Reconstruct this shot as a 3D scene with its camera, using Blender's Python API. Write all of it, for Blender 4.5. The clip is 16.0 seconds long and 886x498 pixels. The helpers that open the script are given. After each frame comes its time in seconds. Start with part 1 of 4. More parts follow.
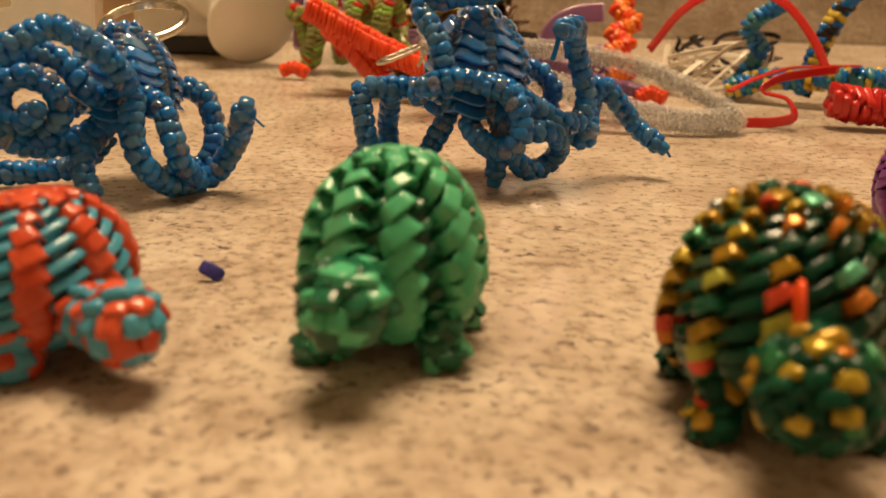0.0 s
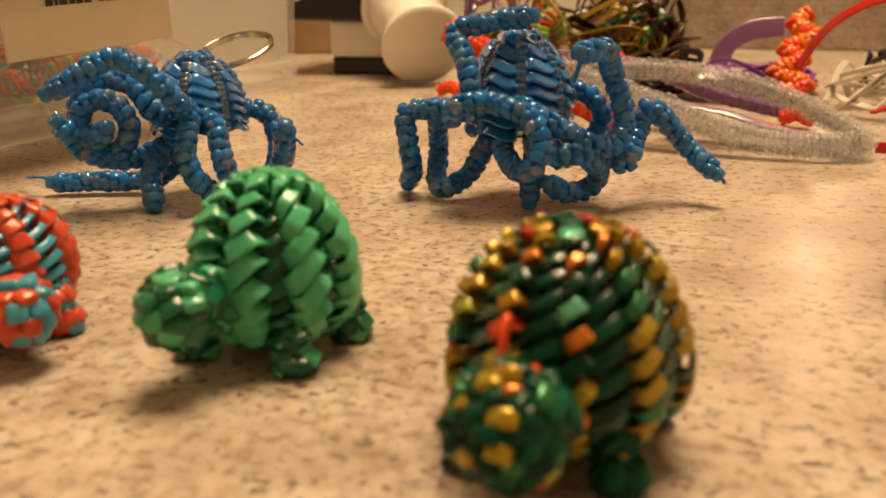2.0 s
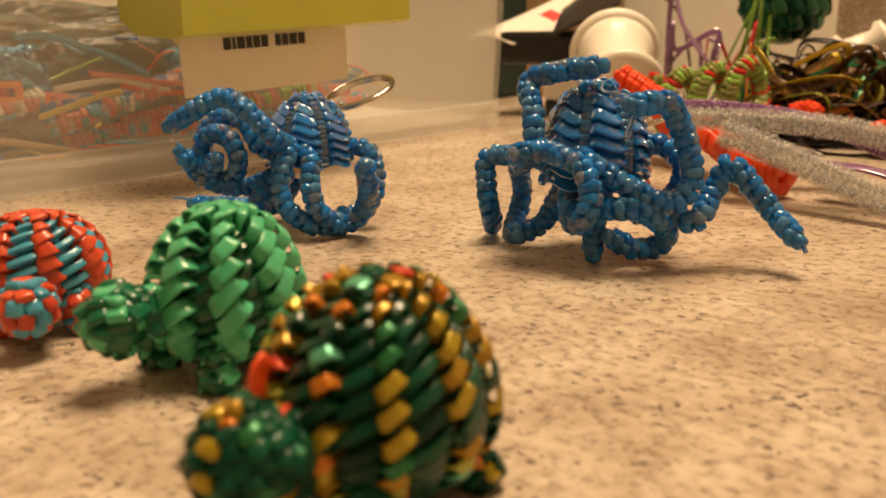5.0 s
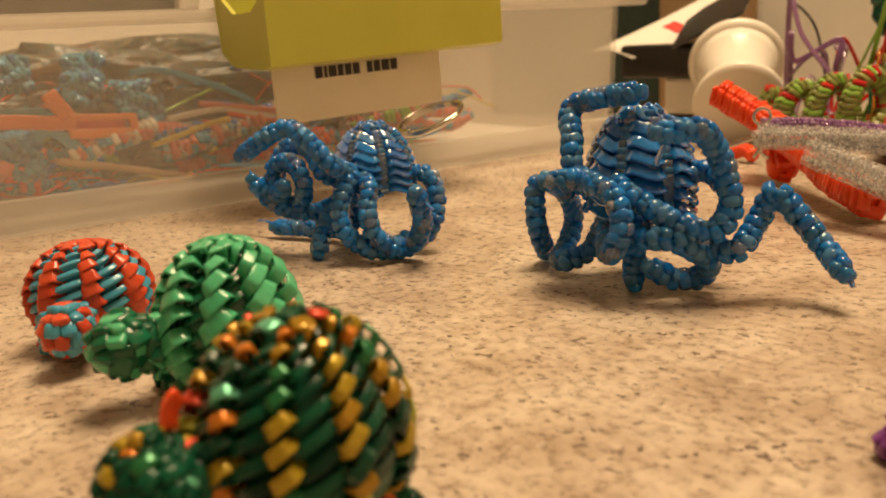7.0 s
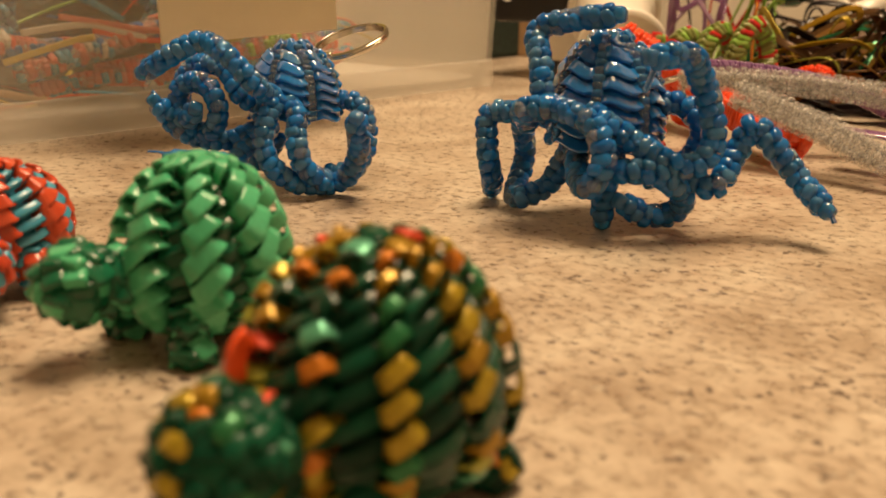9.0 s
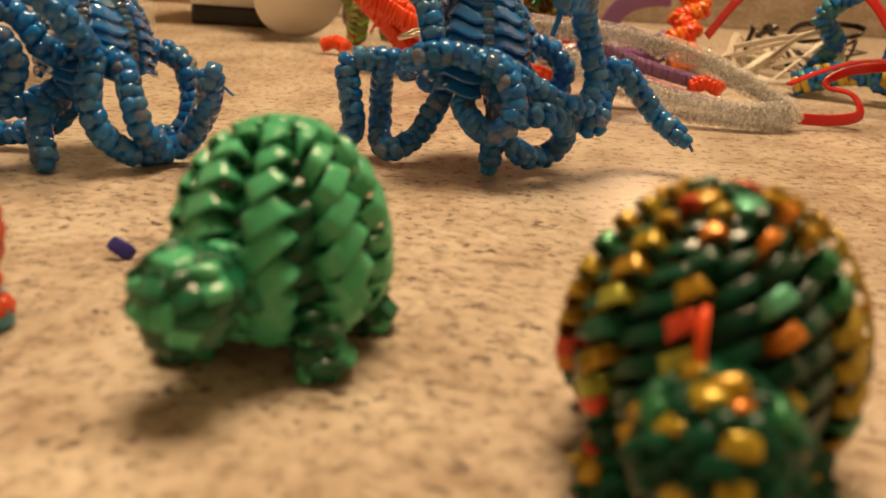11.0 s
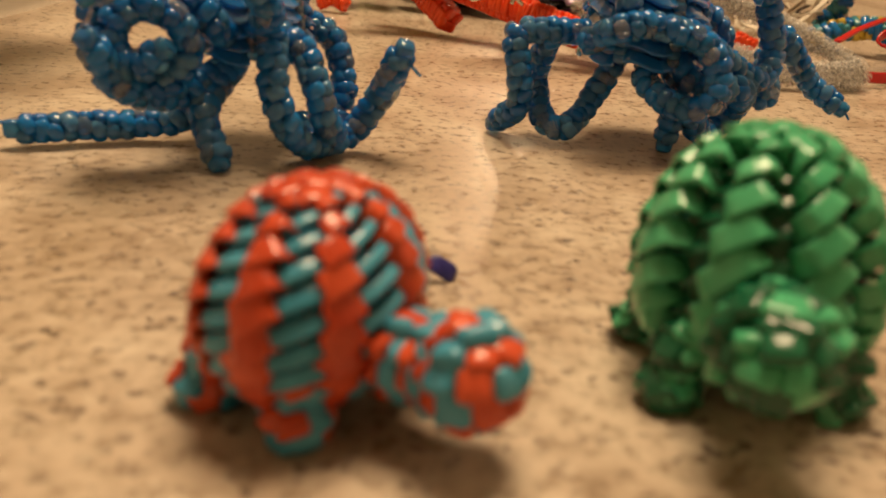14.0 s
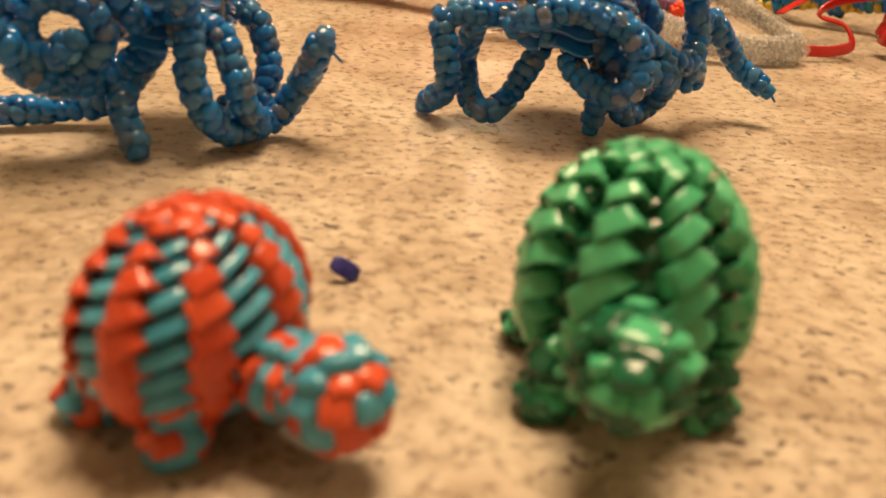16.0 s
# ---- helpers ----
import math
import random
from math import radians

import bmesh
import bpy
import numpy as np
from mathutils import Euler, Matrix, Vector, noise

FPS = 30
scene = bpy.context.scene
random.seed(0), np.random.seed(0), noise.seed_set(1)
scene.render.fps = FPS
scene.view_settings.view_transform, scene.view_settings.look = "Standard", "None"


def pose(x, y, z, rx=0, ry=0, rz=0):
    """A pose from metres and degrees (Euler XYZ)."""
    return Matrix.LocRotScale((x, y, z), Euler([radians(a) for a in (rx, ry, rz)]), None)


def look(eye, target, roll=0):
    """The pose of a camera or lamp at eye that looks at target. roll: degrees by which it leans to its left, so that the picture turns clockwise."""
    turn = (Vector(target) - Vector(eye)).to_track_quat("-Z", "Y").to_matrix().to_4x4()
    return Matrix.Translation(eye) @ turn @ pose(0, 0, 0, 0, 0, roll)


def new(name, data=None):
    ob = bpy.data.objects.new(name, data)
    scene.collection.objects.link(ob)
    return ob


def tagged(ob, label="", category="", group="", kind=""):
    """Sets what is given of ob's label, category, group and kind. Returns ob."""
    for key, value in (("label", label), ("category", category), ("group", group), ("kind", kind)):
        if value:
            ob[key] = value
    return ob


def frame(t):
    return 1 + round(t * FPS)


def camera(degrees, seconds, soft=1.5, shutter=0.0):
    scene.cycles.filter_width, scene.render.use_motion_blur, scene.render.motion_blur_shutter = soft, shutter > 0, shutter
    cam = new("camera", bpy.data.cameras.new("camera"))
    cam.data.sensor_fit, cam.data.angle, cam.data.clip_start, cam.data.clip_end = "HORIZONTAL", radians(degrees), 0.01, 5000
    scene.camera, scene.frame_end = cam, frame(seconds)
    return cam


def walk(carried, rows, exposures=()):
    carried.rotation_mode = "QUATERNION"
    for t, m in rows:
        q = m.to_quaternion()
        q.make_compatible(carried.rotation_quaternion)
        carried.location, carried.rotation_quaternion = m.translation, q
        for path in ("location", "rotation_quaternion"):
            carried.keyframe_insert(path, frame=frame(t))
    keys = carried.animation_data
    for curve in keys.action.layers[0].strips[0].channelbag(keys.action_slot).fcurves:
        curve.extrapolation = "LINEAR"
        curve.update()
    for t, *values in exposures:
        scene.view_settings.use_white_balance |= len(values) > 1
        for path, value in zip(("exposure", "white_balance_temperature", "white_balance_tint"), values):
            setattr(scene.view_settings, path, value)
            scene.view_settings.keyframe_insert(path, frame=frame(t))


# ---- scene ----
cam = camera(52.2, 16.0, soft=1.7)
# the small lens keeps the middle distance sharp and the nearest things soft
cam.data.dof.use_dof, cam.data.dof.focus_distance, cam.data.dof.aperture_fstop = True, 0.27, 19.0
PATH = [
    (0, (0.029, 0.015, 0.065), (0.026, 1.917, -0.551), 1.8),
    (0.5, (0.046, 0.013, 0.066), (-0.054, 1.908, -0.565), 1.5),
    (1, (0.067, 0.014, 0.066), (-0.169, 1.893, -0.578), 1.4),
    (1.5, (0.085, 0.017, 0.069), (-0.354, 1.851, -0.596), -0.5),
    (2, (0.102, 0.02, 0.069), (-0.505, 1.831, -0.523), -0.7),
    (2.5, (0.118, 0.023, 0.069), (-0.637, 1.786, -0.499), -0.5),
    (3, (0.128, 0.03, 0.068), (-0.718, 1.759, -0.476), -0.1),
    (3.5, (0.138, 0.031, 0.069), (-0.859, 1.684, -0.452), -0.5),
    (4, (0.148, 0.035, 0.069), (-0.925, 1.646, -0.436), -0.5),
    (6.5, (0.187, 0.071, 0.074), (-1.204, 1.421, -0.418), -2.5),
    (7, (0.195, 0.075, 0.075), (-1.276, 1.346, -0.394), -3.1),
    (7.5, (0.202, 0.08, 0.076), (-1.357, 1.249, -0.372), -3.4),
    (8, (0.201, 0.078, 0.073), (-1.356, 1.249, -0.38), -2.4),
    (8.5, (0.178, 0.068, 0.07), (-1.196, 1.428, -0.444), -0.6),
    (8.7, (0.166, 0.066, 0.067), (-1.117, 1.501, -0.475), -0.1),
    (11, (0.058, 0.039, 0.06), (-0.147, 1.919, -0.591), 3.3),
    (11.5, (0.031, 0.045, 0.06), (-0.008, 1.931, -0.606), 3.7),
    (12, (0.017, 0.046, 0.059), (0.069, 1.936, -0.595), 3.6),
    (12.5, (-0.003, 0.051, 0.058), (0.123, 1.93, -0.616), 3.7),
    (13, (-0.017, 0.052, 0.059), (0.123, 1.922, -0.637), 4.0),
    (13.5, (-0.019, 0.053, 0.058), (0.128, 1.923, -0.636), 4.0),
    (14, (-0.03, 0.056, 0.059), (0.125, 1.907, -0.682), 4.2),
    (14.5, (-0.031, 0.055, 0.059), (0.138, 1.928, -0.622), 4.0),
    (15, (-0.031, 0.06, 0.06), (0.15, 1.908, -0.683), 4.5),
    (15.5, (-0.024, 0.053, 0.065), (0.171, 1.889, -0.704), 4.6),
    (16, (-0.019, 0.056, 0.069), (0.199, 1.857, -0.774), 5.2),
]
walk(cam, [(t, look(eye, target, roll)) for t, eye, target, roll in PATH],
     exposures=[(0.0, 0.0), (4.0, 0.10), (8.0, 0.0), (11.0, 0.0), (12.5, 0.02), (13.0, -0.10), (14.5, -0.18), (15.0, 0.08), (16.0, 0.2)])

# ---- world and lamps ----
scene.view_settings.exposure = 0.0
world = bpy.data.worlds.new("room_dusk")
scene.world = world
world.use_nodes = True
world.node_tree.nodes["Background"].inputs["Color"].default_value = (1.0, 0.72, 0.45, 1)
world.node_tree.nodes["Background"].inputs["Strength"].default_value = 0.30


def area_lamp(name, eye, target, size, power, colour):
    data = bpy.data.lights.new(name, "AREA")
    data.shape, data.size, data.energy, data.color = "DISK", size, power, colour
    lamp = new(name, data)
    lamp.matrix_world = look(eye, target)
    return lamp


WARM = (1.0, 0.71, 0.42)
area_lamp("ceiling_light", (0.06, 0.55, 1.42), (0.02, 0.25, 0.0), 0.70, 33.5, WARM)
area_lamp("pendant_light", (0.30, 2.45, 0.70), (0.03, 0.25, 0.0), 0.15, 1.25, WARM)


# ---- materials ----
def material(name, rough=0.5):
    m = bpy.data.materials.new(name)
    m.use_nodes = True
    b = m.node_tree.nodes["Principled BSDF"]
    b.inputs["Roughness"].default_value = rough
    return m, m.node_tree.nodes, m.node_tree.links, b


def ramp(nodes, stops, constant=False):
    r = nodes.new("ShaderNodeValToRGB")
    e = r.color_ramp.elements
    while len(e) < len(stops):
        e.new(0.5)
    for k, (p, c) in zip(e, stops):
        k.position, k.color = p, (*c, 1)
    if constant:
        r.color_ramp.interpolation = "CONSTANT"
    return r


def noise_node(nodes, links, scale, detail=4, rough=0.55, coord="Object", stretch=None):
    c = nodes.new("ShaderNodeTexCoord")
    n = nodes.new("ShaderNodeTexNoise")
    n.inputs["Scale"].default_value, n.inputs["Detail"].default_value, n.inputs["Roughness"].default_value = scale, detail, rough
    if stretch:
        mp = nodes.new("ShaderNodeMapping")
        mp.inputs["Scale"].default_value = stretch
        links.new(c.outputs[coord], mp.inputs["Vector"])
        links.new(mp.outputs["Vector"], n.inputs["Vector"])
    else:
        links.new(c.outputs[coord], n.inputs["Vector"])
    return n


def mix(nodes, links, fac, a, b, mode="MIX"):
    n = nodes.new("ShaderNodeMix")
    n.data_type, n.blend_type = "RGBA", mode
    for socket, v in ((n.inputs["Factor"], fac), (n.inputs["A"], a), (n.inputs["B"], b)):
        if isinstance(v, (int, float)):
            socket.default_value = v
        elif isinstance(v, tuple):
            socket.default_value = (*v, 1)
        else:
            links.new(v, socket)
    return n.outputs["Result"]


def laminate(name, rough, lift=1.0):
    """Speckled beige laminate: cloudy ground, fine flecks of dark brown and cream."""
    m, n, l, b = material(name, rough)
    cloud = noise_node(n, l, 38, 5, 0.6)
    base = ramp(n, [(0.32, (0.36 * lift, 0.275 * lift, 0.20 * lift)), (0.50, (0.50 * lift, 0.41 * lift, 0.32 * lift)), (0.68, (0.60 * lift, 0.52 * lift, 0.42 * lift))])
    l.new(cloud.outputs["Fac"], base.inputs["Fac"])
    grain = noise_node(n, l, 300, 3, 0.6)
    grain_r = ramp(n, [(0.36, (0.60, 0.57, 0.54)), (0.56, (1, 1, 1))])
    l.new(grain.outputs["Fac"], grain_r.inputs["Fac"])
    c1 = mix(n, l, 0.8, base.outputs["Color"], grain_r.outputs["Color"], "MULTIPLY")
    fleck = noise_node(n, l, 520, 2, 0.45, stretch=(0.8, 1.0, 1.0))
    fleck_r = ramp(n, [(0.625, (0, 0, 0)), (0.665, (1, 1, 1))])
    l.new(fleck.outputs["Fac"], fleck_r.inputs["Fac"])
    patch = noise_node(n, l, 55, 2)
    patch_r = ramp(n, [(0.38, (0.45, 0.45, 0.45)), (0.58, (1, 1, 1))])
    l.new(patch.outputs["Fac"], patch_r.inputs["Fac"])
    f = mix(n, l, 1.0, fleck_r.outputs["Color"], patch_r.outputs["Color"], "MULTIPLY")
    c2 = mix(n, l, f, c1, (0.14, 0.105, 0.085))
    cream = noise_node(n, l, 360, 1, 0.4, stretch=(1.0, 0.7, 1.0))
    cream_r = ramp(n, [(0.67, (0, 0, 0)), (0.74, (0.4, 0.4, 0.4))])
    l.new(cream.outputs["Fac"], cream_r.inputs["Fac"])
    c3 = mix(n, l, cream_r.outputs["Color"], c2, (0.62, 0.55, 0.45))
    l.new(c3, b.inputs["Base Color"])
    rr = ramp(n, [(0.3, (rough - 0.06,) * 3), (0.7, (rough + 0.08,) * 3)])
    l.new(grain.outputs["Fac"], rr.inputs["Fac"])
    l.new(rr.outputs["Color"], b.inputs["Roughness"])
    bump = n.new("ShaderNodeBump")
    bump.inputs["Strength"].default_value, bump.inputs["Distance"].default_value = 0.12, 0.0004
    l.new(grain.outputs["Fac"], bump.inputs["Height"])
    l.new(bump.outputs["Normal"], b.inputs["Normal"])
    return m


def plain(name, colour, rough, vary=0.12, scale=60, metal=0.0, bump=0.0):
    m, n, l, b = material(name, rough)
    t = noise_node(n, l, scale, 4)
    r = ramp(n, [(0.3, tuple(c * (1 - vary) for c in colour)), (0.7, tuple(min(1, c * (1 + vary)) for c in colour))])
    l.new(t.outputs["Fac"], r.inputs["Fac"])
    l.new(r.outputs["Color"], b.inputs["Base Color"])
    b.inputs["Metallic"].default_value = metal
    if bump:
        k = n.new("ShaderNodeBump")
        k.inputs["Strength"].default_value, k.inputs["Distance"].default_value = 0.3, bump
        l.new(t.outputs["Fac"], k.inputs["Height"])
        l.new(k.outputs["Normal"], b.inputs["Normal"])
    return m


def lace(name, stops, rough=0.22, clear=0.0, metal=0.0):
    """Glossy vinyl lace; every woven strap takes its own shade from the stops."""
    m, n, l, b = material(name, rough)
    g = n.new("ShaderNodeNewGeometry")
    r = ramp(n, stops, constant=len(stops) > 2)
    info = n.new("ShaderNodeObjectInfo")
    add = n.new("ShaderNodeMath")
    add.operation = "ADD"
    l.new(g.outputs["Random Per Island"], add.inputs[0])
    l.new(info.outputs["Random"], add.inputs[1])
    fract = n.new("ShaderNodeMath")
    fract.operation = "FRACT"
    l.new(add.outputs[0], fract.inputs[0])
    l.new(fract.outputs[0], r.inputs["Fac"])
    t = noise_node(n, l, 900, 3)
    tr = ramp(n, [(0.3, (0.78, 0.78, 0.78)), (0.7, (1, 1, 1))])
    l.new(t.outputs["Fac"], tr.inputs["Fac"])
    c = mix(n, l, 0.7, r.outputs["Color"], tr.outputs["Color"], "MULTIPLY")
    l.new(c, b.inputs["Base Color"])
    b.inputs["Transmission Weight"].default_value = clear
    b.inputs["IOR"].default_value = 1.45
    b.inputs["Metallic"].default_value = metal
    b.inputs["Specular IOR Level"].default_value = 0.55
    k = n.new("ShaderNodeBump")
    k.inputs["Strength"].default_value, k.inputs["Distance"].default_value = 0.12, 0.0002
    l.new(t.outputs["Fac"], k.inputs["Height"])
    l.new(k.outputs["Normal"], b.inputs["Normal"])
    return m


COUNTER = laminate("counter_laminate", 0.30)
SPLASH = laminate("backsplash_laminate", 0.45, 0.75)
PAINT = plain("wall_paint", (0.78, 0.72, 0.62), 0.7, 0.06, 8)
CEIL = plain("ceiling_paint", (0.75, 0.72, 0.66), 0.8, 0.04, 8)
FLOOR = plain("floor_boards", (0.40, 0.28, 0.17), 0.4, 0.2, 12)

BLUE = lace("blue_lace", [(0.0, (0.006, 0.15, 0.56)), (1.0, (0.020, 0.27, 0.80))], 0.07, 0.30)
BLUE_CLEAR = lace("clear_blue_lace", [(0.0, (0.02, 0.27, 0.70)), (1.0, (0.14, 0.45, 0.84))], 0.04, 0.60)
SMOKE = lace("clear_smoke_lace", [(0.0, (0.30, 0.52, 0.74)), (1.0, (0.60, 0.74, 0.88))], 0.05, 0.80)
GREEN = lace("green_lace", [(0.0, (0.06, 0.40, 0.20)), (1.0, (0.11, 0.53, 0.285))], 0.20)
# dark green pieces, and turtle slats with the shade between ribs in their colour
GREEN_DEEP_SHADED = lace("deep_and_shaded_green_lace", [(0.0, (0.004, 0.080, 0.038)), (1.0, (0.012, 0.145, 0.072))], 0.20)
RED = lace("red_lace", [(0.0, (0.52, 0.055, 0.020)), (1.0, (0.68, 0.10, 0.04))], 0.22)
SKY = lace("sky_blue_lace", [(0.0, (0.045, 0.28, 0.44)), (1.0, (0.09, 0.38, 0.56))], 0.22)
BOTTLE = lace("clear_bottle_green_lace", [(0.0, (0.003, 0.034, 0.018)), (1.0, (0.008, 0.095, 0.050))], 0.24, 0.08)
BOTTLE.node_tree.nodes["Principled BSDF"].inputs["Specular IOR Level"].default_value = 0.16
FOIL = lace("holographic_foil_lace", [(0.0, (0.36, 0.21, 0.012)), (0.26, (0.40, 0.29, 0.02)), (0.50, (0.60, 0.20, 0.02)), (0.62, (0.62, 0.07, 0.03)), (0.71, (0.36, 0.38, 0.05)), (0.82, (0.02, 0.16, 0.06)), (0.93, (0.12, 0.46, 0.30))], 0.24, 0.0, 0.35)
PURPLE = lace("purple_lace", [(0.0, (0.16, 0.03, 0.22)), (1.0, (0.26, 0.06, 0.34))], 0.22)
VIOLET_CLEAR = lace("clear_purple_lace", [(0.0, (0.34, 0.16, 0.38)), (1.0, (0.46, 0.25, 0.50))], 0.15, 0.40)
SCARLET = lace("neon_scarlet_lace", [(0.0, (0.80, 0.055, 0.012)), (1.0, (0.90, 0.10, 0.02))], 0.25)
ORANGE = lace("neon_orange_lace", [(0.0, (0.80, 0.16, 0.015)), (1.0, (0.90, 0.26, 0.03))], 0.25)
CRIMSON = lace("crimson_lace", [(0.0, (0.45, 0.012, 0.012)), (1.0, (0.60, 0.03, 0.025))], 0.2)
GLITTER = lace("clear_glitter_lace", [(0.0, (0.80, 0.78, 0.74)), (1.0, (0.95, 0.94, 0.92))], 0.10)
n_, l_ = GLITTER.node_tree.nodes, GLITTER.node_tree.links
t_ = noise_node(n_, l_, 800, 2)
r_ = ramp(n_, [(0.52, (0.16,) * 3), (0.68, (0.60,) * 3)])
l_.new(t_.outputs["Fac"], r_.inputs["Fac"])
l_.new(r_.outputs["Color"], n_["Principled BSDF"].inputs["Alpha"])
IVORY = lace("ivory_lace", [(0.0, (0.62, 0.56, 0.46)), (1.0, (0.75, 0.70, 0.60))], 0.25)
BLACK = lace("black_lace", [(0.0, (0.010, 0.008, 0.010)), (1.0, (0.03, 0.022, 0.025))], 0.2)
BROWN = lace("bronze_lace", [(0.0, (0.09, 0.045, 0.015)), (0.4, (0.22, 0.11, 0.025)), (0.7, (0.05, 0.02, 0.012))], 0.2, 0.0, 0.3)
YELLOW = lace("yellow_lace", [(0.0, (0.52, 0.38, 0.04)), (1.0, (0.65, 0.50, 0.08))], 0.22)
LIME = lace("lime_lace", [(0.0, (0.22, 0.45, 0.06)), (1.0, (0.34, 0.58, 0.12))], 0.22)
OLIVE = lace("olive_lace", [(0.0, (0.17, 0.20, 0.05)), (1.0, (0.28, 0.32, 0.10))], 0.22)
TEAL = lace("teal_lace", [(0.0, (0.02, 0.17, 0.24)), (1.0, (0.06, 0.28, 0.36))], 0.22)
PINK = lace("coral_lace", [(0.0, (0.60, 0.12, 0.08)), (1.0, (0.72, 0.22, 0.16))], 0.22)
STEEL = plain("nickel_steel", (0.62, 0.58, 0.50), 0.16, 0.06, 200, 1.0)
WHITE = plain("white_plastic", (0.78, 0.74, 0.66), 0.28, 0.03, 40)
BLACK_P = plain("black_plastic", (0.012, 0.011, 0.011), 0.35, 0.3, 80)
PAPER = plain("paper", (0.78, 0.75, 0.68), 0.65, 0.03, 90)
CARD = plain("cream_card", (0.74, 0.68, 0.54), 0.6, 0.03, 70)
INK = plain("ink", (0.03, 0.028, 0.028), 0.6, 0.1, 100)
RED_INK = plain("red_ink", (0.60, 0.04, 0.03), 0.6, 0.1, 100)
KRAFT = plain("kraft_card", (0.42, 0.27, 0.14), 0.7, 0.08, 60)
LATCH = plain("chartreuse_plastic", (0.50, 0.50, 0.075), 0.30, 0.05, 40)
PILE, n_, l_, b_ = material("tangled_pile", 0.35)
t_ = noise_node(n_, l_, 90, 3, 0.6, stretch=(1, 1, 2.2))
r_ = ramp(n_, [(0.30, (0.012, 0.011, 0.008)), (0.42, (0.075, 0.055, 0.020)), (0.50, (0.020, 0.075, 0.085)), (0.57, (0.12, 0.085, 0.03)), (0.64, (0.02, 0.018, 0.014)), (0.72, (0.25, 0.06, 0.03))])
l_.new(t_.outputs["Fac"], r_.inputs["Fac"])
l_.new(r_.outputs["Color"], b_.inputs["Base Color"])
k_ = n_.new("ShaderNodeBump")
k_.inputs["Strength"].default_value, k_.inputs["Distance"].default_value = 0.8, 0.003
l_.new(t_.outputs["Fac"], k_.inputs["Height"])
l_.new(k_.outputs["Normal"], b_.inputs["Normal"])
FELT = plain("dark_cloth", (0.015, 0.03, 0.022), 0.9, 0.3, 200)
FROST, n_, l_, b_ = material("frosted_polypropylene", 0.22)
b_.inputs["Base Color"].default_value = (0.93, 0.91, 0.86, 1)
b_.inputs["Alpha"].default_value = 0.20
t_ = noise_node(n_, l_, 25, 4)
r_ = ramp(n_, [(0.3, (0.22,) * 3), (0.7, (0.34,) * 3)])
l_.new(t_.outputs["Fac"], r_.inputs["Fac"])
l_.new(r_.outputs["Color"], b_.inputs["Roughness"])
FROST_DENSE = plain("cloudy_polypropylene", (0.86, 0.82, 0.74), 0.35, 0.04, 25)
FROST_DENSE.node_tree.nodes["Principled BSDF"].inputs["Alpha"].default_value = 0.42
FROST_SOFT = plain("milky_polypropylene", (0.88, 0.84, 0.76), 0.35, 0.04, 25)
FROST_SOFT.node_tree.nodes["Principled BSDF"].inputs["Alpha"].default_value = 0.30
RECESS_SHADE = plain("recess_shade", (0.16, 0.15, 0.12), 0.4, 0.25, 60)
CHIP = plain("indigo_plastic", (0.03, 0.025, 0.20), 0.4, 0.2, 300)


# ---- mesh helpers ----
def mesh_object(name, verts, faces, mats, index=None, smooth=True, parent=None, label=""):
    me = bpy.data.meshes.new(name)
    me.from_pydata([tuple(map(float, v)) for v in verts], [], [tuple(map(int, f)) for f in faces])
    for m in mats:
        me.materials.append(m)
    if index is not None:
        me.polygons.foreach_set("material_index", np.asarray(index, dtype=np.int32))
    if smooth:
        me.polygons.foreach_set("use_smooth", np.ones(len(faces), dtype=bool))
    me.validate()
    ob = new(name, me)
    if parent is not None:
        ob.parent = parent
    if label:
        ob["label"] = label
    return ob


def part(name, bm, mat, parent, label="", smooth=False):
    me = bpy.data.meshes.new(name)
    bmesh.ops.recalc_face_normals(bm, faces=bm.faces)
    bm.to_mesh(me)
    bm.free()
    me.materials.append(mat)
    if smooth:
        me.polygons.foreach_set("use_smooth", np.ones(len(me.polygons), dtype=bool))
    ob = new(name, me)
    if parent is not None:
        ob.parent = parent
    if label:
        ob["label"] = label
    return ob


def box(size, at=(0, 0, 0), bevel=0.0, turn=None, segments=2):
    bm = bmesh.new()
    bmesh.ops.create_cube(bm, size=1)
    bmesh.ops.scale(bm, vec=size, verts=bm.verts)
    if bevel:
        bmesh.ops.bevel(bm, geom=bm.edges[:], offset=bevel, segments=segments, profile=0.6, affect="EDGES")
    if turn is not None:
        bmesh.ops.transform(bm, matrix=turn, verts=bm.verts)
    bmesh.ops.translate(bm, vec=at, verts=bm.verts)
    return bm


def lathe(profile, sides=40):
    """A turned solid round z from (radius, height) pairs; the first and last lie on the axis."""
    verts, faces = [], []
    for r, z in profile:
        for k in range(sides):
            a = 2 * math.pi * k / sides
            verts.append((r * math.cos(a), r * math.sin(a), z))
    for i in range(len(profile) - 1):
        for k in range(sides):
            q = (k + 1) % sides
            faces.append((i * sides + k, i * sides + q, (i + 1) * sides + q, (i + 1) * sides + k))
    bm = bmesh.new()
    vs = [bm.verts.new(v) for v in verts]
    for f in faces:
        bm.faces.new([vs[k] for k in f])
    bmesh.ops.remove_doubles(bm, verts=bm.verts, dist=1e-6)
    return bm


